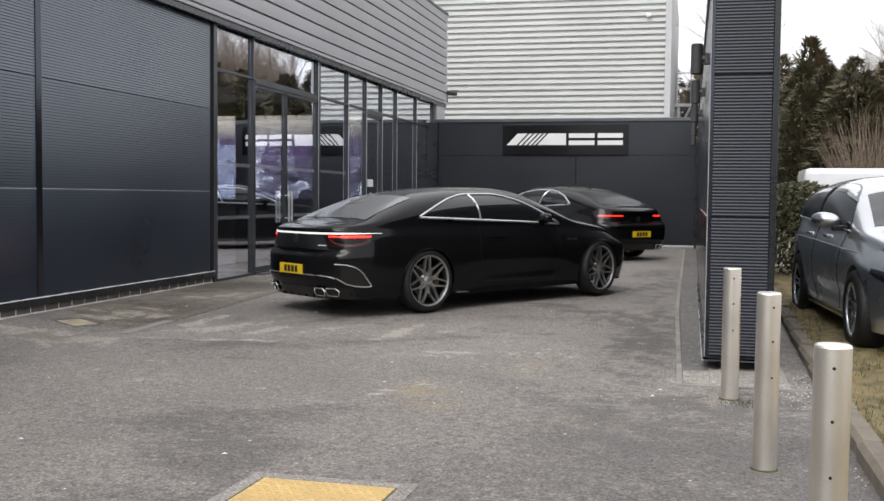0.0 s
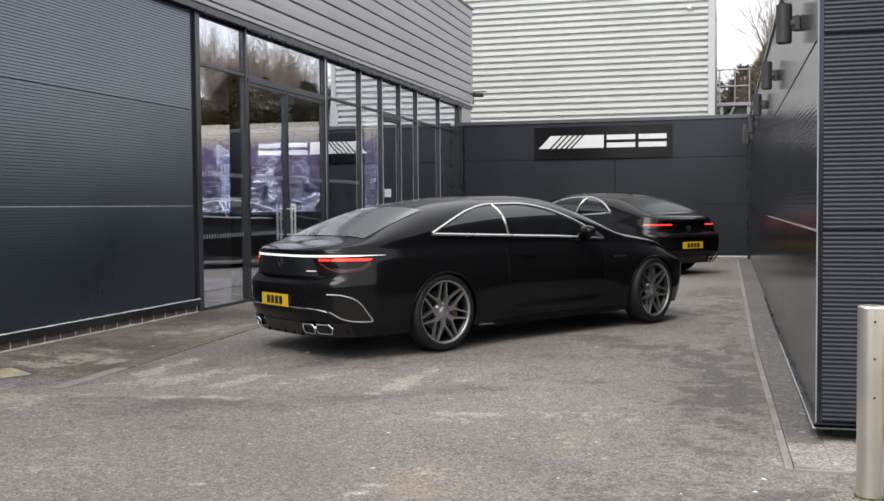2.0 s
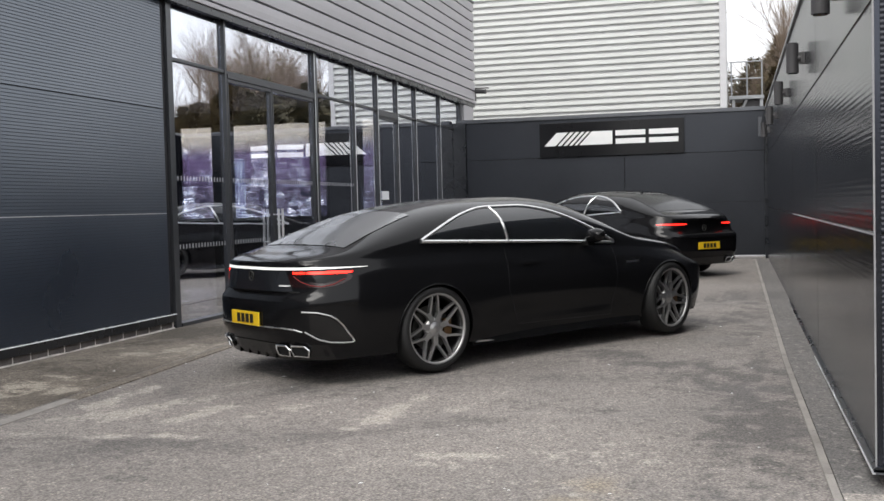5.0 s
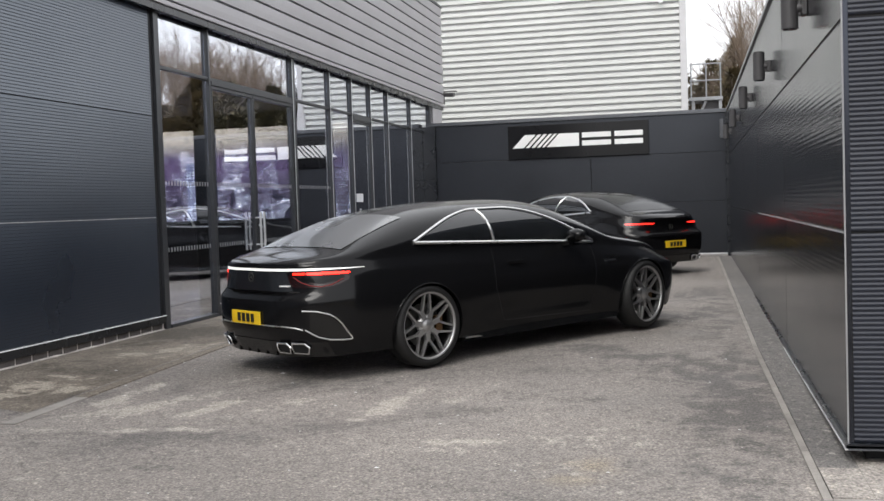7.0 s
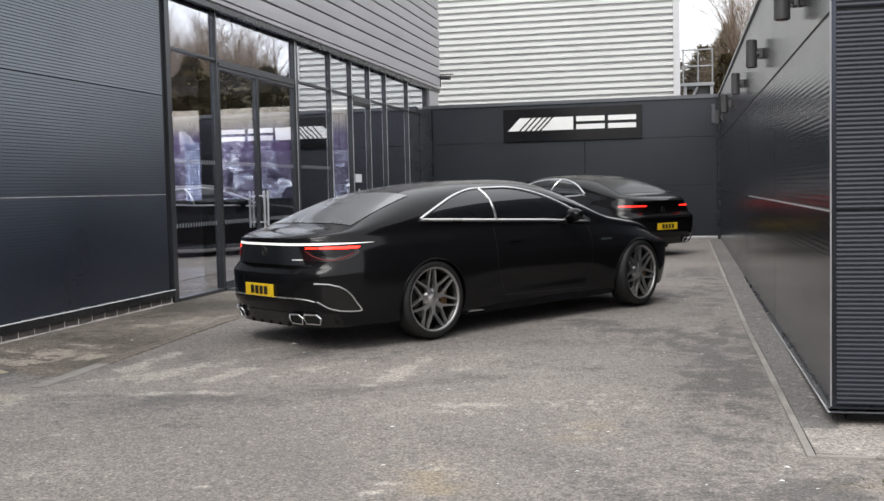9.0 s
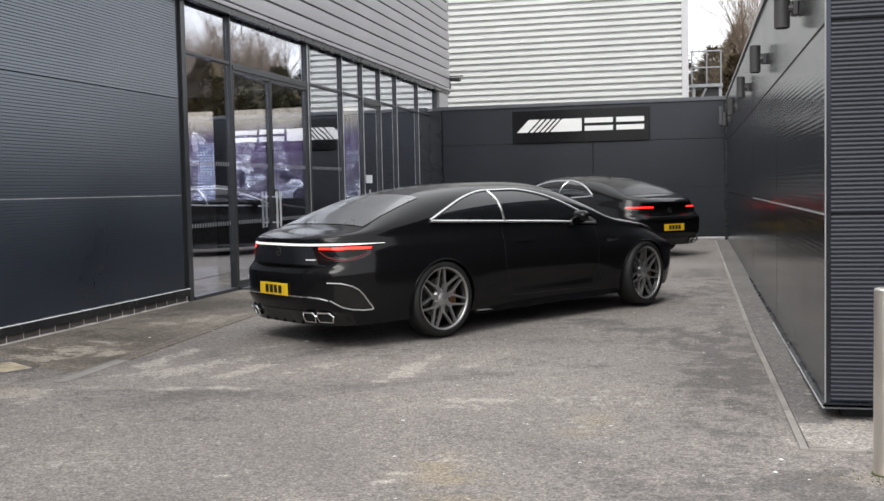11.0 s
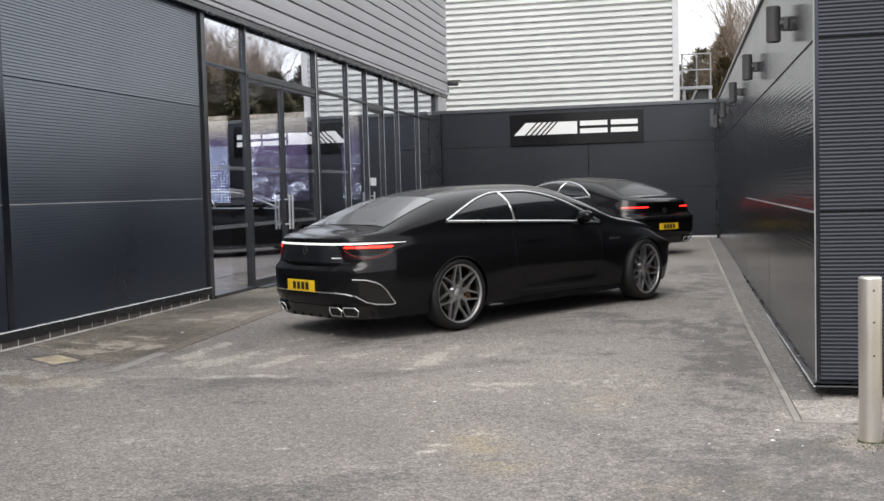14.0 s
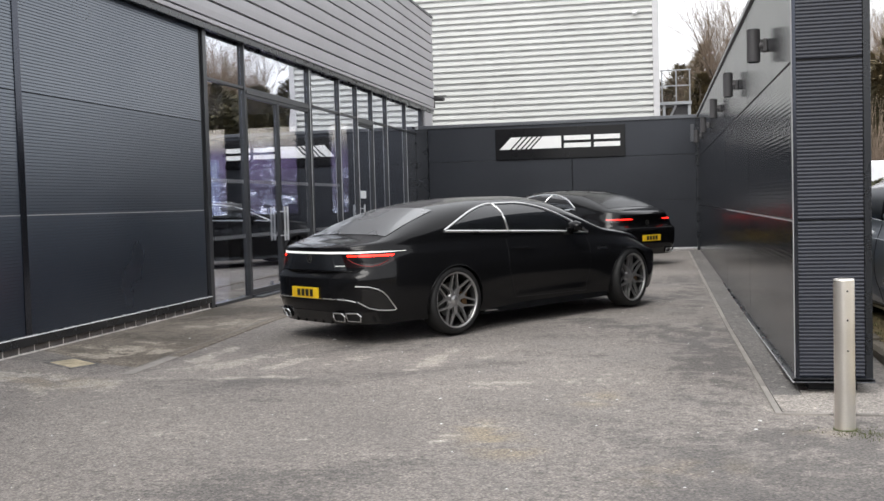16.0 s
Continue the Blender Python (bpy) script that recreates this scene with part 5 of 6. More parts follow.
car1_pose = pose(-3.805, 3.36, gz(3.1) + 0.012, 0, -0.75, math.degrees(math.atan2(0.812, 0.583)))
wt1 = [(-0.085, 1.092), (0.0, 1.130), (0.17, 1.200), (0.44, 1.290), (0.80, 1.345), (1.14, 1.345), (1.47, 1.298), (1.81, 1.180), (2.05, 1.075), (2.28, 0.965)]
wb1 = [(-0.085, 1.085), (0.9, 1.035), (1.6, 1.000), (2.28, 0.955)]
car1, body_1 = coupe("coupe", "gloss black two-door coupe with grey twin-spoke wheels and lit tail lights", car1_pose, sh1, (0.0, 3.0), 0.835, 0.36, 0.275, RIM_GREY, wt1, wb1, [(0.83, 1.342), (0.89, 1.032)], True)
part("rear_window", top_patch(sh1, -0.70, 0.02, 0.64, 0.57), REAR_GLASS, car1, "dark tinted rear window", smooth=True)
part("windscreen", top_patch(sh1, 1.92, 2.62, 0.60, 0.68), CAR_GLASS, car1, smooth=True)
part("tail_strip", rear_patch(sh1, -0.865, 0.865, 0.910, 0.931, 0.010, nx=60, shift=0.85), TAIL_STRIP, car1, "bright white glowing strip across the tail")
for s in (-1, 1):
    lens = part("tail_lamp", rear_patch(sh1, s * 0.48, s * 0.86, 0.772, 0.906, 0.004, nx=24, shift=0.8), RED_DARK, car1, "smoked red tail lamp")
    part("lamp_strip", rear_patch(sh1, s * 0.535, s * 0.625, 0.879, 0.894, 0.009, nx=6), RED_GLOW, lens, "glowing red strip")
    part("lamp_strip", rear_patch(sh1, s * 0.637, s * 0.845, 0.876, 0.896, 0.009, nx=16, shift=0.4), RED_GLOW, lens, "glowing red strip")
    part("lamp_edge", tail_line(sh1, [(s * 0.54, 0.862), (s * 0.60, 0.820), (s * 0.68, 0.790), (s * 0.75, 0.779), (s * 0.80, 0.795), (s * 0.84, 0.84)], 0.003, 0.008), RED_GLOW_DIM, lens)
    exhaust(car1, sh1, s * 0.53, 0.272, 0.92)
    part("bumper_trim", tail_line(sh1, [(s * 0.0, 0.46), (s * 0.32, 0.46), (s * 0.50, 0.457), (s * 0.60, 0.447), (s * 0.665, 0.428)], 0.006), CHROME_MATT, car1, "chrome bumper outline")
    loop = [(-1.118, 0.430), (-1.08, 0.398), (-1.035, 0.366), (-0.957, 0.342), (-0.86, 0.333), (-0.80, 0.334), (-0.783, 0.342), (-0.795, 0.362), (-0.832, 0.41), (-0.872, 0.472), (-0.915, 0.52), (-0.965, 0.552), (-1.045, 0.578), (-1.133, 0.586)]
    part("bumper_trim", side_line(sh1, s, loop, 0.0065, 0.005), CHROME_MATT, car1, "chrome bumper outline")
    part("bumper_pocket", side_patch(sh1, s, [(-1.09, 0.57), (-0.97, 0.535), (-0.87, 0.45), (-0.81, 0.36)], [(-1.09, 0.42), (-0.97, 0.355), (-0.87, 0.345), (-0.81, 0.35)], 0.002, 10, 3), GLOSS_BLACK, car1)
part("boot_line", tail_line(sh1, [(-0.60, 0.735), (-0.3, 0.728), (0.3, 0.728), (0.60, 0.735)], 0.006, 0.002), DARK_HOLE, car1)
part("boot_face", boot_face(sh1, 0.47, 0.535, 0.905, 0.742, 0.003, 0.040), BOOT_GLOSS, car1)
part("boot_lip", rear_patch(sh1, -0.66, 0.66, 0.936, 0.968, 0.018, nx=30, shift=0.9), PAINT, car1)
part("diffuser", rear_patch(sh1, -0.78, 0.78, 0.195, 0.325, 0.006, nx=24), GLOSS_BLACK, car1)
for y in (-0.30, -0.15, 0.0, 0.15, 0.30):
    part("diffuser_fin", boxed(-1.17, -0.98, y - 0.008, y + 0.008, 0.195, 0.29), GLOSS_BLACK, car1)
number_plate(car1, tail_x(sh1, 0.26, 0.52) - 0.010, 0.515, YELLOW_PLATE)
ring_badge(car1, tail_x(sh1, 0, 0.86) - 0.022, 0.855, 0.038)
part("boot_badge", rear_patch(sh1, -0.51, -0.41, 0.782, 0.793, 0.036, nx=5), SIGN_WHITE, car1, "small chrome badge bar")
part("front_splitter", boxed(3.45, 3.86, -0.55, 0.55, 0.14, 0.20, bevel=0.01), GLOSS_BLACK, car1)

# black coupe by the gate
sh2 = Shell(
    top=[(-1.05, 0.94), (-0.95, 0.985), (-0.70, 1.04), (-0.30, 1.20), (0.15, 1.34), (0.65, 1.405), (1.15, 1.41), (1.70, 1.36), (2.15, 1.20), (2.50, 1.02), (2.80, 0.96), (3.25, 0.87), (3.52, 0.73), (3.68, 0.58)],
    belt=[(-1.05, 0.88), (-0.75, 0.95), (0.0, 0.98), (1.0, 0.96), (2.2, 0.92), (2.75, 0.86), (3.3, 0.74), (3.68, 0.50)],
    wb=[(-1.05, 0.28), (-1.035, 0.38), (-1.005, 0.47), (-0.95, 0.56), (-0.86, 0.645), (-0.72, 0.735), (-0.55, 0.79), (-0.3, 0.825), (0.3, 0.83), (1.3, 0.81), (2.2, 0.80), (2.85, 0.78), (3.25, 0.68), (3.52, 0.54), (3.68, 0.38)],
    w=[(-1.05, 0.48), (-1.035, 0.58), (-1.005, 0.66), (-0.95, 0.735), (-0.86, 0.805), (-0.72, 0.865), (-0.3, 0.913), (0.1, 0.925), (0.7, 0.905), (1.4, 0.89), (2.3, 0.90), (2.85, 0.915), (3.2, 0.87), (3.5, 0.73), (3.68, 0.52)],
)
car2_pose = pose(-1.975, 13.62, gz(13.9) + 0.004, 0, -0.2, 138.2) @ Matrix.Diagonal((1.103, 1.103, 1.082, 1))
wt2 = [(0.0, 1.06), (0.07, 1.11), (0.20, 1.19), (0.45, 1.275), (0.80, 1.325), (1.12, 1.322), (1.45, 1.275), (1.78, 1.165), (2.02, 1.06), (2.25, 0.955)]
wb2 = [(0.0, 1.05), (0.9, 1.0), (1.6, 0.975), (2.25, 0.945)]
car2, body_2 = coupe("coupe", "gloss black two-door coupe with black wheels parked before the gate", car2_pose, sh2, (0.0, 2.84), 0.80, 0.35, 0.262, RIM_BLACK, wt2, wb2, [(0.78, 1.32), (0.93, 1.0)], False)
part("rear_window", top_patch(sh2, -0.62, 0.10, 0.62, 0.55), DARK_GLASS, car2, "dark tinted rear window", smooth=True)
part("windscreen", top_patch(sh2, 1.80, 2.46, 0.58, 0.66), CAR_GLASS, car2, smooth=True)
for s in (-1, 1):
    lens = part("tail_lamp", rear_patch(sh2, s * 0.36, s * 0.80, 0.79, 0.872, 0.005, nx=14, shift=0.5), RED_DARK, car2, "smoked red tail lamp")
    part("lamp_strip", rear_patch(sh2, s * 0.38, s * 0.785, 0.838, 0.860, 0.010, nx=14, shift=0.4), RED_GLOW_FAR, lens, "glowing red strip")
    exhaust(car2, sh2, s * 0.55, 0.262, 0.8)
part("boot_line", tail_line(sh2, [(-0.6, 0.69), (0.6, 0.69)], 0.006, 0.0), DARK_HOLE, car2)
part("boot_crease", rear_patch(sh2, -0.58, 0.58, 0.64, 0.675, 0.018, nx=16), PAINT, car2)
part("diffuser", rear_patch(sh2, -0.70, 0.70, 0.20, 0.32, 0.006, nx=16), GLOSS_BLACK, car2)
part("boot_lip", rear_patch(sh2, -0.60, 0.60, 0.90, 0.93, 0.016, nx=24, shift=0.9), PAINT, car2)
number_plate(car2, tail_x(sh2, 0.2, 0.52) - 0.006, 0.505, YELLOW_PLATE)
ring_badge(car2, tail_x(sh2, 0, 0.79) - 0.012, 0.785, 0.042)


# ---- car park beyond the pier ----
def hatchback(name, label, m, paint, sh, axles, r=0.33):
    root = thing(name, label, "car", m)
    body = part("body", sh.mesh(0.07), paint)
    cut_wheels(body, axles, r + 0.035, 0.56)
    body.parent = root
    for x in axles:
        for s in (-1, 1):
            wheel(root, x, s * 0.775, r, r, 0.225, RIM_GREY if paint is not SILVER else SILVER, spokes=5, cross=False)
    fx = axles[1]
    for s in (-1, 1):
        wt = [(-0.38, 1.10), (-0.2, 1.27), (0.3, 1.375), (0.9, 1.405), (1.4, 1.375), (1.75, 1.24), (2.05, 1.06)]
        wb_ = [(-0.38, 1.06), (0.9, 1.0), (2.05, 0.97)]
        part("side_window", side_patch(sh, s, wt, wb_), CAR_GLASS, root, smooth=True)
        part("pillar", side_line(sh, s, [(0.83, 1.40), (0.80, 1.0)], 0.028, -0.012), GLOSS_BLACK, root)
        part("window_trim", side_line(sh, s, wb_, 0.008, 0.006), CHROME_MATT, root)
        for hx in (0.32, 1.20):
            yy = sh.side(hx, 0.90)
            part("door_handle", boxed(hx, hx + 0.19, min(s * (yy - 0.01), s * (yy + 0.03)), max(s * (yy - 0.01), s * (yy + 0.03)), 0.885, 0.915, bevel=0.008), paint, root)
        part("door_gap", side_line(sh, s, [(0.78, 0.98), (0.76, 0.45), (0.90, 0.27)], 0.004, 0.0), DARK_HOLE, root)
        part("door_gap", side_line(sh, s, [(1.98, 0.94), (1.96, 0.50), (1.92, 0.27)], 0.004, 0.0), DARK_HOLE, root)
        part("body_crease", side_line(sh, s, [(-0.5, 0.86), (0.8, 0.84), (2.6, 0.80)], 0.006, -0.002), paint, root)
        part("sill", side_line(sh, s, [(axles[0] + 0.4, 0.24), (fx - 0.4, 0.24)], 0.03, -0.02), GLOSS_BLACK, root)
        mirror_part(root, sh, s, 1.82, 1.06, paint)
        lamp = [(fx + 0.42, 0.70), (fx + 0.60, 0.685), (fx + 0.76, 0.66)]
        lampb = [(fx + 0.42, 0.66), (fx + 0.60, 0.60), (fx + 0.76, 0.575)]
        part("headlamp", side_patch(sh, s, lamp, lampb, 0.008, 8, 3), CAR_GLASS, root, "clear headlamp glass", smooth=True)
        part("lamp_line", side_line(sh, s, lamp, 0.006, 0.010), CHROME, root)
    part("windscreen", top_patch(sh, 1.72, 2.36, 0.58, 0.66), CAR_GLASS, root, smooth=True)
    for z in (0.30, 0.36, 0.42):
        part("grille_bar", boxed(sh.x1 - 0.05, sh.x1 + 0.012, -0.46, 0.46, z, z + 0.018), CHROME_MATT, root)
    part("grille", boxed(sh.x1 - 0.06, sh.x1 + 0.006, -0.50, 0.50, 0.26, 0.47, bevel=0.02), GLOSS_BLACK, root)
    return root


sh3 = Shell(
    top=[(-0.78, 0.80), (-0.70, 1.02), (-0.50, 1.30), (-0.1, 1.43), (0.6, 1.475), (1.2, 1.46), (1.65, 1.36), (2.05, 1.19), (2.40, 1.03), (2.75, 0.98), (3.1, 0.91), (3.38, 0.80), (3.50, 0.66)],
    belt=[(-0.78, 0.74), (-0.5, 0.96), (0.5, 0.97), (1.5, 0.95), (2.3, 0.93), (2.8, 0.86), (3.2, 0.76), (3.50, 0.58)],
    wb=[(-0.78, 0.60), (-0.6, 0.74), (0.2, 0.80), (1.3, 0.81), (2.2, 0.79), (2.8, 0.75), (3.2, 0.66), (3.50, 0.46)],
    w=[(-0.78, 0.66), (-0.6, 0.80), (0.0, 0.885), (1.3, 0.88), (2.3, 0.88), (2.7, 0.885), (3.1, 0.82), (3.35, 0.70), (3.50, 0.54)],
    z0=0.19, rear_lean=0.12, n=3.2, m=3.0,
)
hatchback("hatchback", "silver hatchback parked on the verge behind the pier", pose(2.06, 4.15, 0.085, 0, 0, -86.0) @ Matrix.Scale(1.09, 4), SILVER, sh3, (0.0, 2.62))
BLUE = surf("blue_car_paint", (0.05, 0.16, 0.42), 0.3, var=0.08, coat=1.0)
hatchback("estate_car", "blue car parked behind the hedge", pose(5.6, 14.6, 0.17, 0, 0, 178), BLUE, sh3, (0.0, 2.62))
VAN_WHITE = surf("white_van_paint", (0.74, 0.75, 0.76), 0.35, var=0.05, coat=0.6)
van = thing("van", "white panel van parked beyond the hedge", "van", pose(5.2, 19.5, 0.17, 0, 0, 0))
part("body", boxed(-2.6, 2.4, -0.95, 0.95, 0.25, 2.05, bevel=0.14), VAN_WHITE, van)
part("side_window", boxed(0.6, 1.9, -0.965, -0.945, 1.2, 1.75, bevel=0.01), CAR_GLASS, van)
for x in (-1.6, 1.5):
    for s in (-1, 1):
        wheel(van, x, s * 0.84, 0.33, 0.33, 0.22, RIM_GREY, spokes=5, cross=False)


def verge():
    bm = bmesh.new()
    nx, ny = 26, 60
    rng = random.Random(4)
    g = [[bm.verts.new((0.93 + 6.0 * (i / nx) ** 1.6, -16 + 27.0 * j / ny, gz(-16 + 27.0 * j / ny) + 0.07 + rng.uniform(-0.015, 0.03))) for i in range(nx + 1)] for j in range(ny + 1)]
    for j in range(ny):
        for i in range(nx):
            bm.faces.new((g[j][i], g[j][i + 1], g[j + 1][i + 1], g[j + 1][i]))
    v = part("verge", bm, GRASS, label="rough grass and soil verge with dry patches", category="grass verge", kind="structure")
    bm = bmesh.new()
    for _ in range(2600):
        x, y = 0.94 + rng.random() ** 1.7 * 2.2, rng.uniform(-4, 4.5)
        h, a, w = rng.uniform(0.02, 0.07), rng.uniform(0, 6.28), 0.004
        z = gz(y) + 0.07
        dx, dy = math.cos(a), math.sin(a)
        bm.faces.new([bm.verts.new(q) for q in ((x - dx * w, y - dy * w, z), (x + dx * w, y + dy * w, z), (x + dy * h * 0.5, y - dx * h * 0.5, z + h))])
    for _ in range(260):
        x, y = 0.2 + rng.gauss(0.05, 0.10), -1.2 + rng.gauss(-0.02, 0.08)
        h, a, w = rng.uniform(0.004, 0.016), rng.uniform(0, 6.28), 0.004
        z = gz(y)
        dx, dy = math.cos(a), math.sin(a)
        bm.faces.new([bm.verts.new(q) for q in ((x - dx * w, y - dy * w, z), (x + dx * w, y + dy * w, z), (x + dy * h * 0.6, y - dx * h * 0.6, z + h))])
    part("grass_tufts", bm, MOSS, label="short scattered grass blades on the verge", category="grass", kind="stuff")
    for k in range(24):
        y0 = -15.7 + 0.93 * k
        x0 = 0.80 + 0.012 * (y0 + 2)
        part("kerb_stone", prism(bmesh.new(), [(x0, -0.05), (x0 + 0.125, -0.05), (x0 + 0.125, 0.105 + gz(y0)), (x0 + 0.03, 0.105 + gz(y0)), (x0, 0.075 + gz(y0))], "y", y0, y0 + 0.92), KERB, v)
    bm = bmesh.new()
    for _ in range(170):
        x, y, r = 0.79 - abs(rng.gauss(0, 0.11)), rng.choice((rng.uniform(-4.6, 0.6), rng.gauss(-0.7, 0.3))), rng.uniform(0.0025, 0.007)
        z = gz(y)
        vs = [bm.verts.new((x + r * dx, y + r * dy, z + r * dz)) for dx, dy, dz in ((1, 0, 0), (-0.6, 0.8, 0), (-0.6, -0.8, 0), (0, 0, 0.9))]
        for q in ((0, 1, 3), (1, 2, 3), (2, 0, 3)):
            bm.faces.new([vs[i] for i in q])
    part("loose_gravel", bm, SIGN_WHITE, label="white loose gravel chips along the kerb", category="gravel", kind="stuff")


verge()


def leaf_cloud(bm, rng, count, place, size):
    for _ in range(count):
        c = Vector(place())
        s = rng.uniform(0.6, 1.3) * size
        a = Vector((rng.gauss(0, 1), rng.gauss(0, 1), rng.gauss(0, 1))).normalized()
        u = a.orthogonal().normalized()
        w = a.cross(u)
        bm.faces.new([bm.verts.new(c + s * q) for q in (-u, w * 0.55, u, -w * 0.55)])


def hedge():
    rng = random.Random(7)
    root = thing("hedge", "clipped evergreen hedge between the parking bays", "hedge")
    bm = bmesh.new()

    def spot():
        x, y, z = rng.uniform(0.75, 5.5), rng.uniform(8.6, 9.8), gz(9) + rng.random() ** 0.7 * 1.55
        return x + rng.gauss(0, 0.03), y + rng.gauss(0, 0.05), z + 0.05 * math.sin(x * 5)
    leaf_cloud(bm, rng, 26000, spot, 0.038)
    part("leaves", bm, HEDGE_LEAF, root)
    bm = bmesh.new()
    for k in range(16):
        x = 0.9 + 0.3 * k
        rod(bm, (x, 9.2, 0.1), (x + rng.uniform(-0.1, 0.1), 9.2, 1.2), 0.02, 0.008, seg=5)
    part("stem_row", bm, BARK, root)


hedge()


def bare_tree(rng, height, spread, twigs):
    """Trunk, limbs and a fine crown of bare twigs."""
    trunk, crown = bmesh.new(), bmesh.new()

    def grow(p, d, length, r, depth):
        n = 3
        for k in range(n):
            q = p + d * (length / n)
            rod(trunk if depth < 2 else crown, p, q, r, r * 0.86, seg=7 if depth < 2 else 3, cap=False)
            p, r = q, r * 0.86
            d = (d + Vector((rng.gauss(0, 0.07), rng.gauss(0, 0.07), 0.05))).normalized()
            if depth < 5 and (k > 0 or depth > 0):
                for _ in range(1 if depth < 2 else twigs):
                    a = Vector((rng.gauss(0, 1), rng.gauss(0, 1), rng.uniform(0.1, 1.1))).normalized()
                    grow(p, (d * (1 - spread) + a * spread).normalized(), length * rng.uniform(0.50, 0.75), r * 0.55, depth + 1)
        if depth < 5:
            grow(p, d, length * 0.6, r * 0.8, depth + 1)
    grow(Vector((0, 0, 0)), Vector((0, 0, 1)), height * 0.36, height * 0.016, 0)
    root = thing("bare_tree", "leafless winter tree with fine brown twigs", "tree", group="bare trees behind the wall")
    part("trunk", trunk, BARK, root)
    part("crown", crown, TWIG, root)
    return root


rng = random.Random(21)
tree_a, tree_b = bare_tree(rng, 13.0, 0.52, 2), bare_tree(rng, 11.0, 0.58, 2)
tree_a.matrix_world = pose(2.6, 43.0, 0.1, 0, 0, 20)
tree_b.matrix_world = pose(9.6, 47.0, 0.1, 0, 0, 70)
for k, (x, y, s, which) in enumerate([(0.6, 52, 0.9, 1), (1.7, 47, 0.95, 0), (10, 43, 0.9, 0), (11.2, 42, 0.85, 1), (3.4, 47, 0.9, 1), (10.6, 46, 1.0, 0), (12, 50, 1.05, 1), (14, 55, 1.1, 0), (11.6, 44.5, 0.95, 1), (12.6, 47, 1.0, 0), (13.4, 51, 1.1, 1), (15, 53, 1.15, 0), (16.5, 58, 1.2, 1), (13, 43, 0.9, 0)]):
    copy_thing((tree_a, tree_b)[which], pose(x, y, 0.1, 0, 0, 47 * k) @ Matrix.Scale(1, 4)).scale = (s, s, s)


def conifer(rng, height, radius, leaf_mat, label):
    root = thing("conifer", label, "tree", group="conifer belt")
    bm = bmesh.new()
    rod(bm, (0, 0, 0), (0, 0, height * 0.95), 0.16, 0.02, seg=7)
    part("trunk", bm, BARK, root)
    bm = bmesh.new()
    lumps = [(rng.uniform(0, 6.283), rng.uniform(0.1, 0.9), rng.uniform(0.75, 1.15)) for _ in range(26)]
    for _ in range(4200):
        la, lt, lr = rng.choice(lumps)
        t = min(1.0, max(0.0, lt + rng.gauss(0, 0.13)))
        a = la + rng.gauss(0, 0.5)
        z = height * (0.04 + 0.96 * t)
        r = radius * lr * (1 - t**2.2) ** 0.75 * rng.uniform(0.55, 1.05) + 0.06
        c = Vector((r * math.cos(a), r * math.sin(a), z))
        o = Vector((math.cos(a), math.sin(a), rng.uniform(-0.3, 1.0))).normalized()
        w = o.cross(Vector((0, 0, 1))).normalized()
        s = rng.uniform(0.16, 0.42)
        tip = c + o * s
        for sg in (-1, 1):
            q = c + w * sg * s * 0.3
            bm.faces.new([bm.verts.new(v) for v in (q - w * 0.16 * s, q + w * 0.16 * s + Vector((0, 0, 0.12 * s)), tip + w * sg * s * 0.45 + Vector((0, 0, rng.uniform(-0.1, 0.14))))])
    part("crown", bm, leaf_mat, root)
    return root


con_a, con_b = (conifer(rng, h, w, CONIFER, "tall dense dark green conifer") for h, w in ((7.8, 1.9), (6.9, 1.8)))
con_c = conifer(rng, 7.4, 1.9, BROWN_LEAF, "tall evergreen with browned winter foliage")
con_c.matrix_world = pose(8.2, 37.5, 0.1)
con_a.matrix_world = pose(10.2, 41.5, 0.1)
con_b.matrix_world = pose(6.2, 36.0, 0.1)
for k in range(27):
    x = 4.6 + 1.15 * (k % 9) + rng.uniform(-0.4, 0.4)
    y = 37.5 + 0.25 * (x - 6) + rng.uniform(-0.6, 0.6) + 2.6 * (k // 9)
    size = rng.uniform(0.80, 0.88) + 0.05 * (k // 9)
    copy_thing(con_c if 7.3 < x < 11.5 else (con_a, con_b)[k % 2], pose(x, y, 0.1, 0, 0, 61 * k)).scale = (size, size, size * rng.uniform(0.94, 1.06))
for k, (x, y) in enumerate(((3.0, 50), (0.4, 54), (-1.5, 58), (1.7, 51), (4.3, 49.5), (5.6, 48))):
    copy_thing((con_c, con_b, con_c)[k % 3], pose(x, y, 0.1, 0, 0, 61 * k)).scale = (1.15, 1.15, 1.27)
for k, (x, y) in enumerate(((1.0, 42), (2.2, 43.5), (3.3, 42.6))):
    copy_thing((con_c, con_a)[k % 2], pose(x, y, 0.1, 0, 0, 40 + 73 * k)).scale = (0.92, 0.92, 0.93 - 0.03 * (k % 2))


def shrub(rng):
    root = thing("bare_shrub", "leafless yellow-brown twiggy shrub", "shrub", pose(5.2, 24.5, 0.15))
    bm = bmesh.new()
    for _ in range(420):
        a, lean_ = rng.uniform(0, 6.283), rng.uniform(0.05, 0.75)
        d = Vector((math.cos(a) * lean_, math.sin(a) * lean_, 1)).normalized()
        p = Vector((rng.gauss(0, 0.25), rng.gauss(0, 0.25), 0))
        length = rng.uniform(2.2, 4.2)
        mid = p + d * length * 0.5
        tip = mid + (d + Vector((rng.gauss(0, 0.15), rng.gauss(0, 0.15), 0.1))).normalized() * length * 0.5
        rod(bm, p, mid, 0.018, 0.011, seg=3, cap=False)
        rod(bm, mid, tip, 0.011, 0.004, seg=3, cap=False)
    part("crown", bm, TWIG, root)


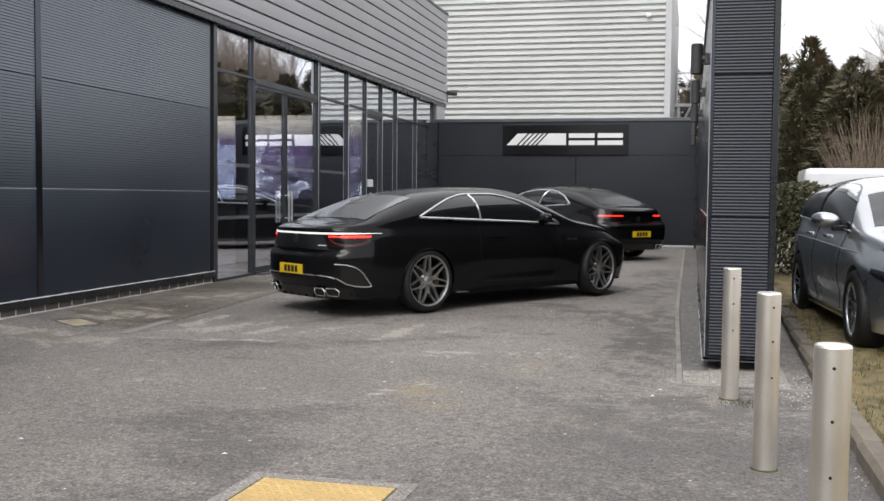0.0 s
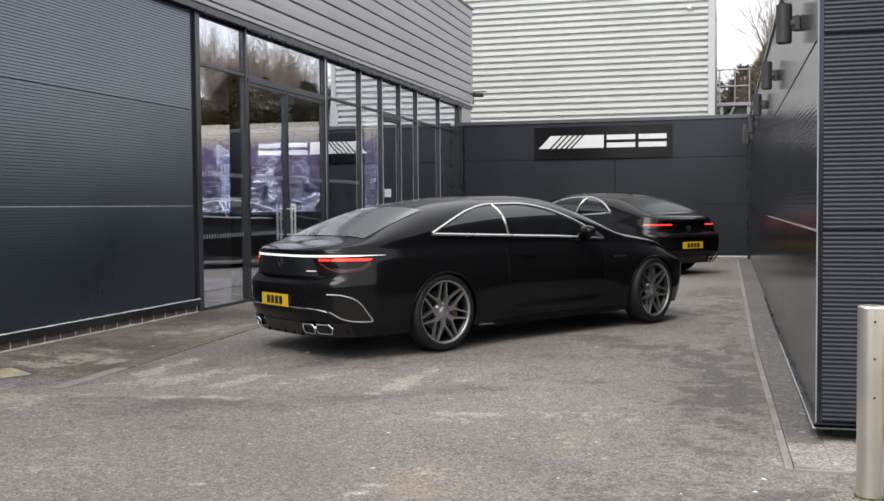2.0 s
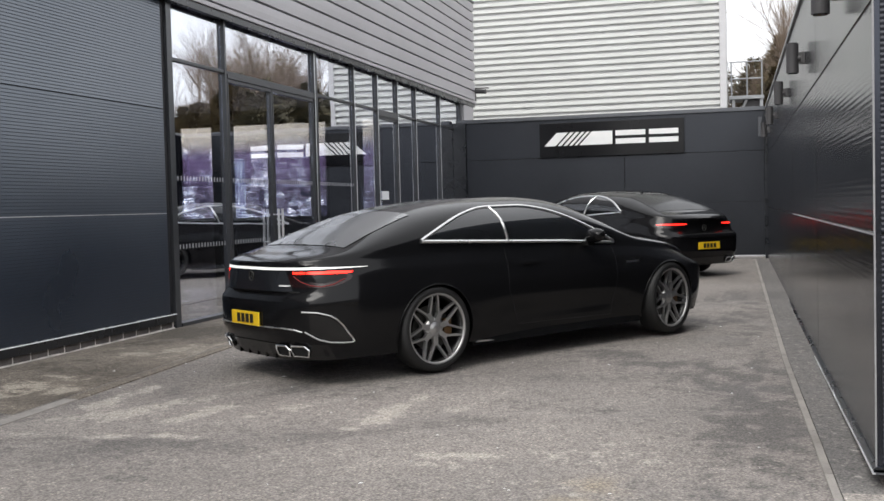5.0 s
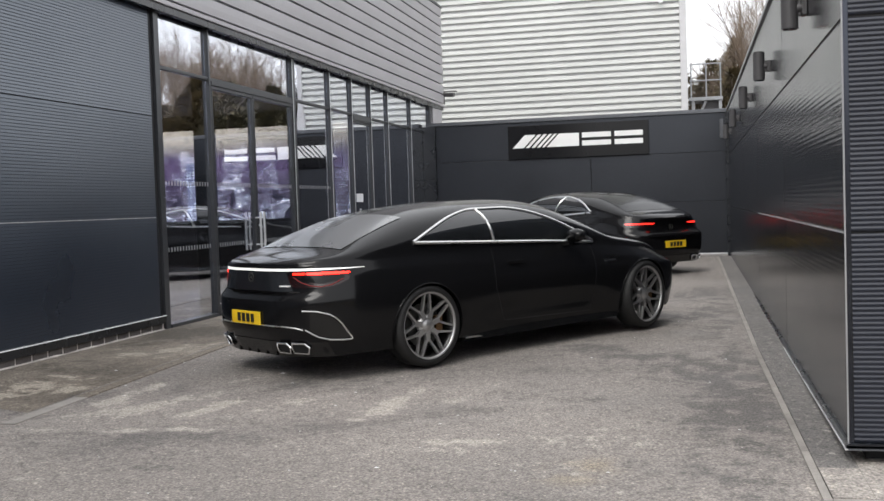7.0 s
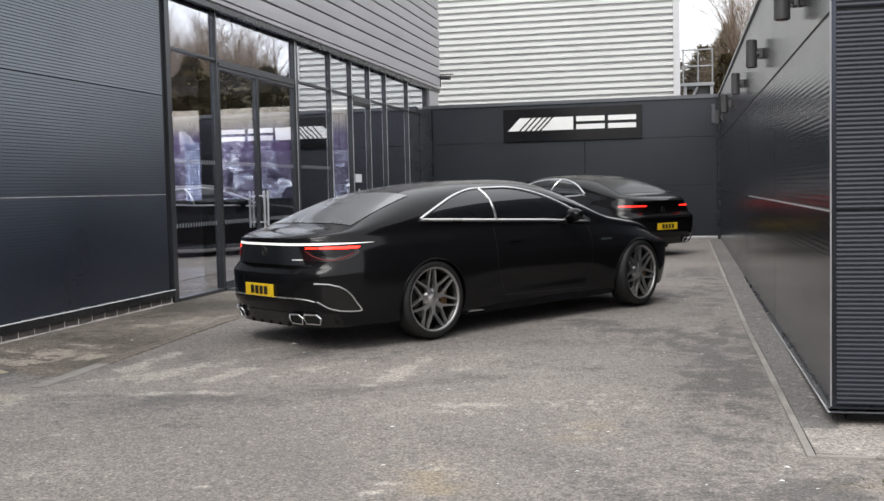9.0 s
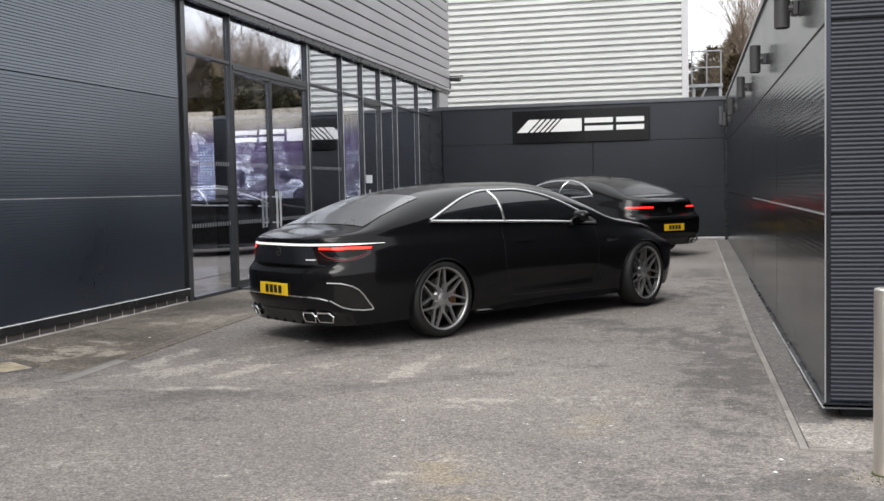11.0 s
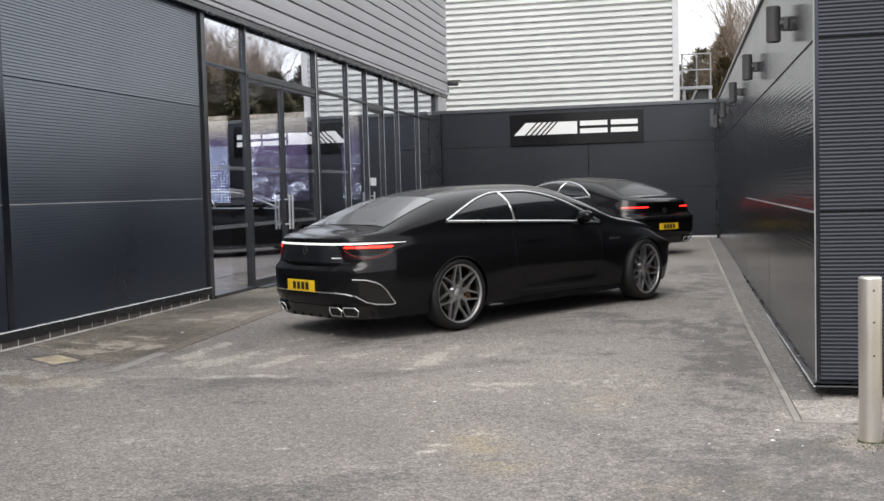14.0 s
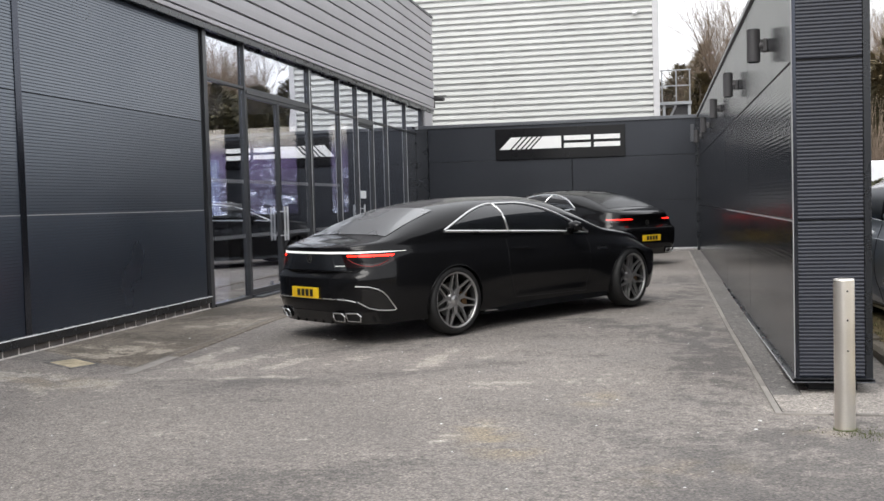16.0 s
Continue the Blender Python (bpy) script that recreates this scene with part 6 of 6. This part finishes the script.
shrub(rng)
lamp = thing("lamp_post", "short pale car park lamp post", "lamp post", pose(6.6, 22.0, 0.15))
bm = bmesh.new()
rod(bm, (0, 0, 0), (0, 0, 3.4), 0.05, 0.04, seg=10)
part("post", bm, PALE_TRIM, lamp)
bm = bmesh.new()
rod(bm, (0, 0, 3.4), (0, 0, 3.62), 0.10, 0.13, seg=12)
part("lamp_head", bm, LAMP_GREY, lamp)

# loose bits on the yard
rng = random.Random(9)
bm = bmesh.new()
for _ in range(150):
    x, y, r = rng.uniform(-6.5, 0.2), rng.uniform(-5.5, 6), rng.uniform(0.003, 0.010) * (1 if rng.random() < 0.93 else 2.2)
    z = gz(y) + 0.001
    vs = [bm.verts.new((x + r * dx * 1.4, y + r * dy, z + r * dz)) for dx, dy, dz in ((1, 0.2, 0), (-0.6, 0.8, 0), (-0.7, -0.8, 0), (0, 0, 0.5))]
    for q in ((0, 1, 3), (1, 2, 3), (2, 0, 3)):
        bm.faces.new([vs[i] for i in q])
for x, y, a in ((-0.33, -0.88, -0.5), (-0.38, -1.13, -0.2)):
    u, w = Vector((math.cos(a), math.sin(a), 0)), Vector((-math.sin(a), math.cos(a), 0))
    vs = [bm.verts.new(Vector((x, y, gz(y) + 0.001)) + u * p * 0.017 + w * q * 0.007 + Vector((0, 0, h))) for p, q, h in ((1, 0.3, 0), (-0.5, 1, 0), (-1, -0.5, 0), (0.3, -1, 0), (0, 0, 0.008))]
    for k in range(4):
        bm.faces.new((vs[k], vs[(k + 1) % 4], vs[4]))
part("stone_chips", bm, SIGN_WHITE, label="tiny pale stone chips on the asphalt", category="gravel", kind="stuff")

# ---- bricks of the plinth ----
brick_mesh = None
rng = random.Random(3)
for course in (1,):
    for k in range(46):
        y = -5.72 + 0.2545 * k
        if y > 5.30:
            continue
        z = 0.128
        if brick_mesh is None:
            first = part("brick", boxed(-0.05, 0.006, -0.115, 0.115, 0.0, 0.082, bevel=0.004), BRICK, wall_l)
            first.location = (LX - 0.004, y, z)
            brick_mesh = first.data
        else:
            share("brick", brick_mesh, wall_l, (LX - 0.004 + rng.uniform(-0.002, 0.002), y, z))
bm = bmesh.new()
rows = []
for k in range(61):
    y = -5.6 + 10.97 * k / 60
    g, u = gx(LX, y), noise.noise(Vector((0, y * 3.1, 2)))
    rows.append([bm.verts.new((x, y, z)) for x, z in ((LX - 0.02, g - 0.03), (LX + 0.030 + 0.02 * u, g + 0.004), (LX + 0.010 + 0.005 * u, g + 0.012 + 0.010 * u), (LX - 0.02, g + 0.018 + 0.010 * u))])
for a, b in zip(rows, rows[1:]):
    for k in range(3):
        bm.faces.new((a[k], a[k + 1], b[k + 1], b[k]))
bmesh.ops.recalc_face_normals(bm, faces=bm.faces[:])
part("mortar_fillet", bm, MORTAR, wall_l)
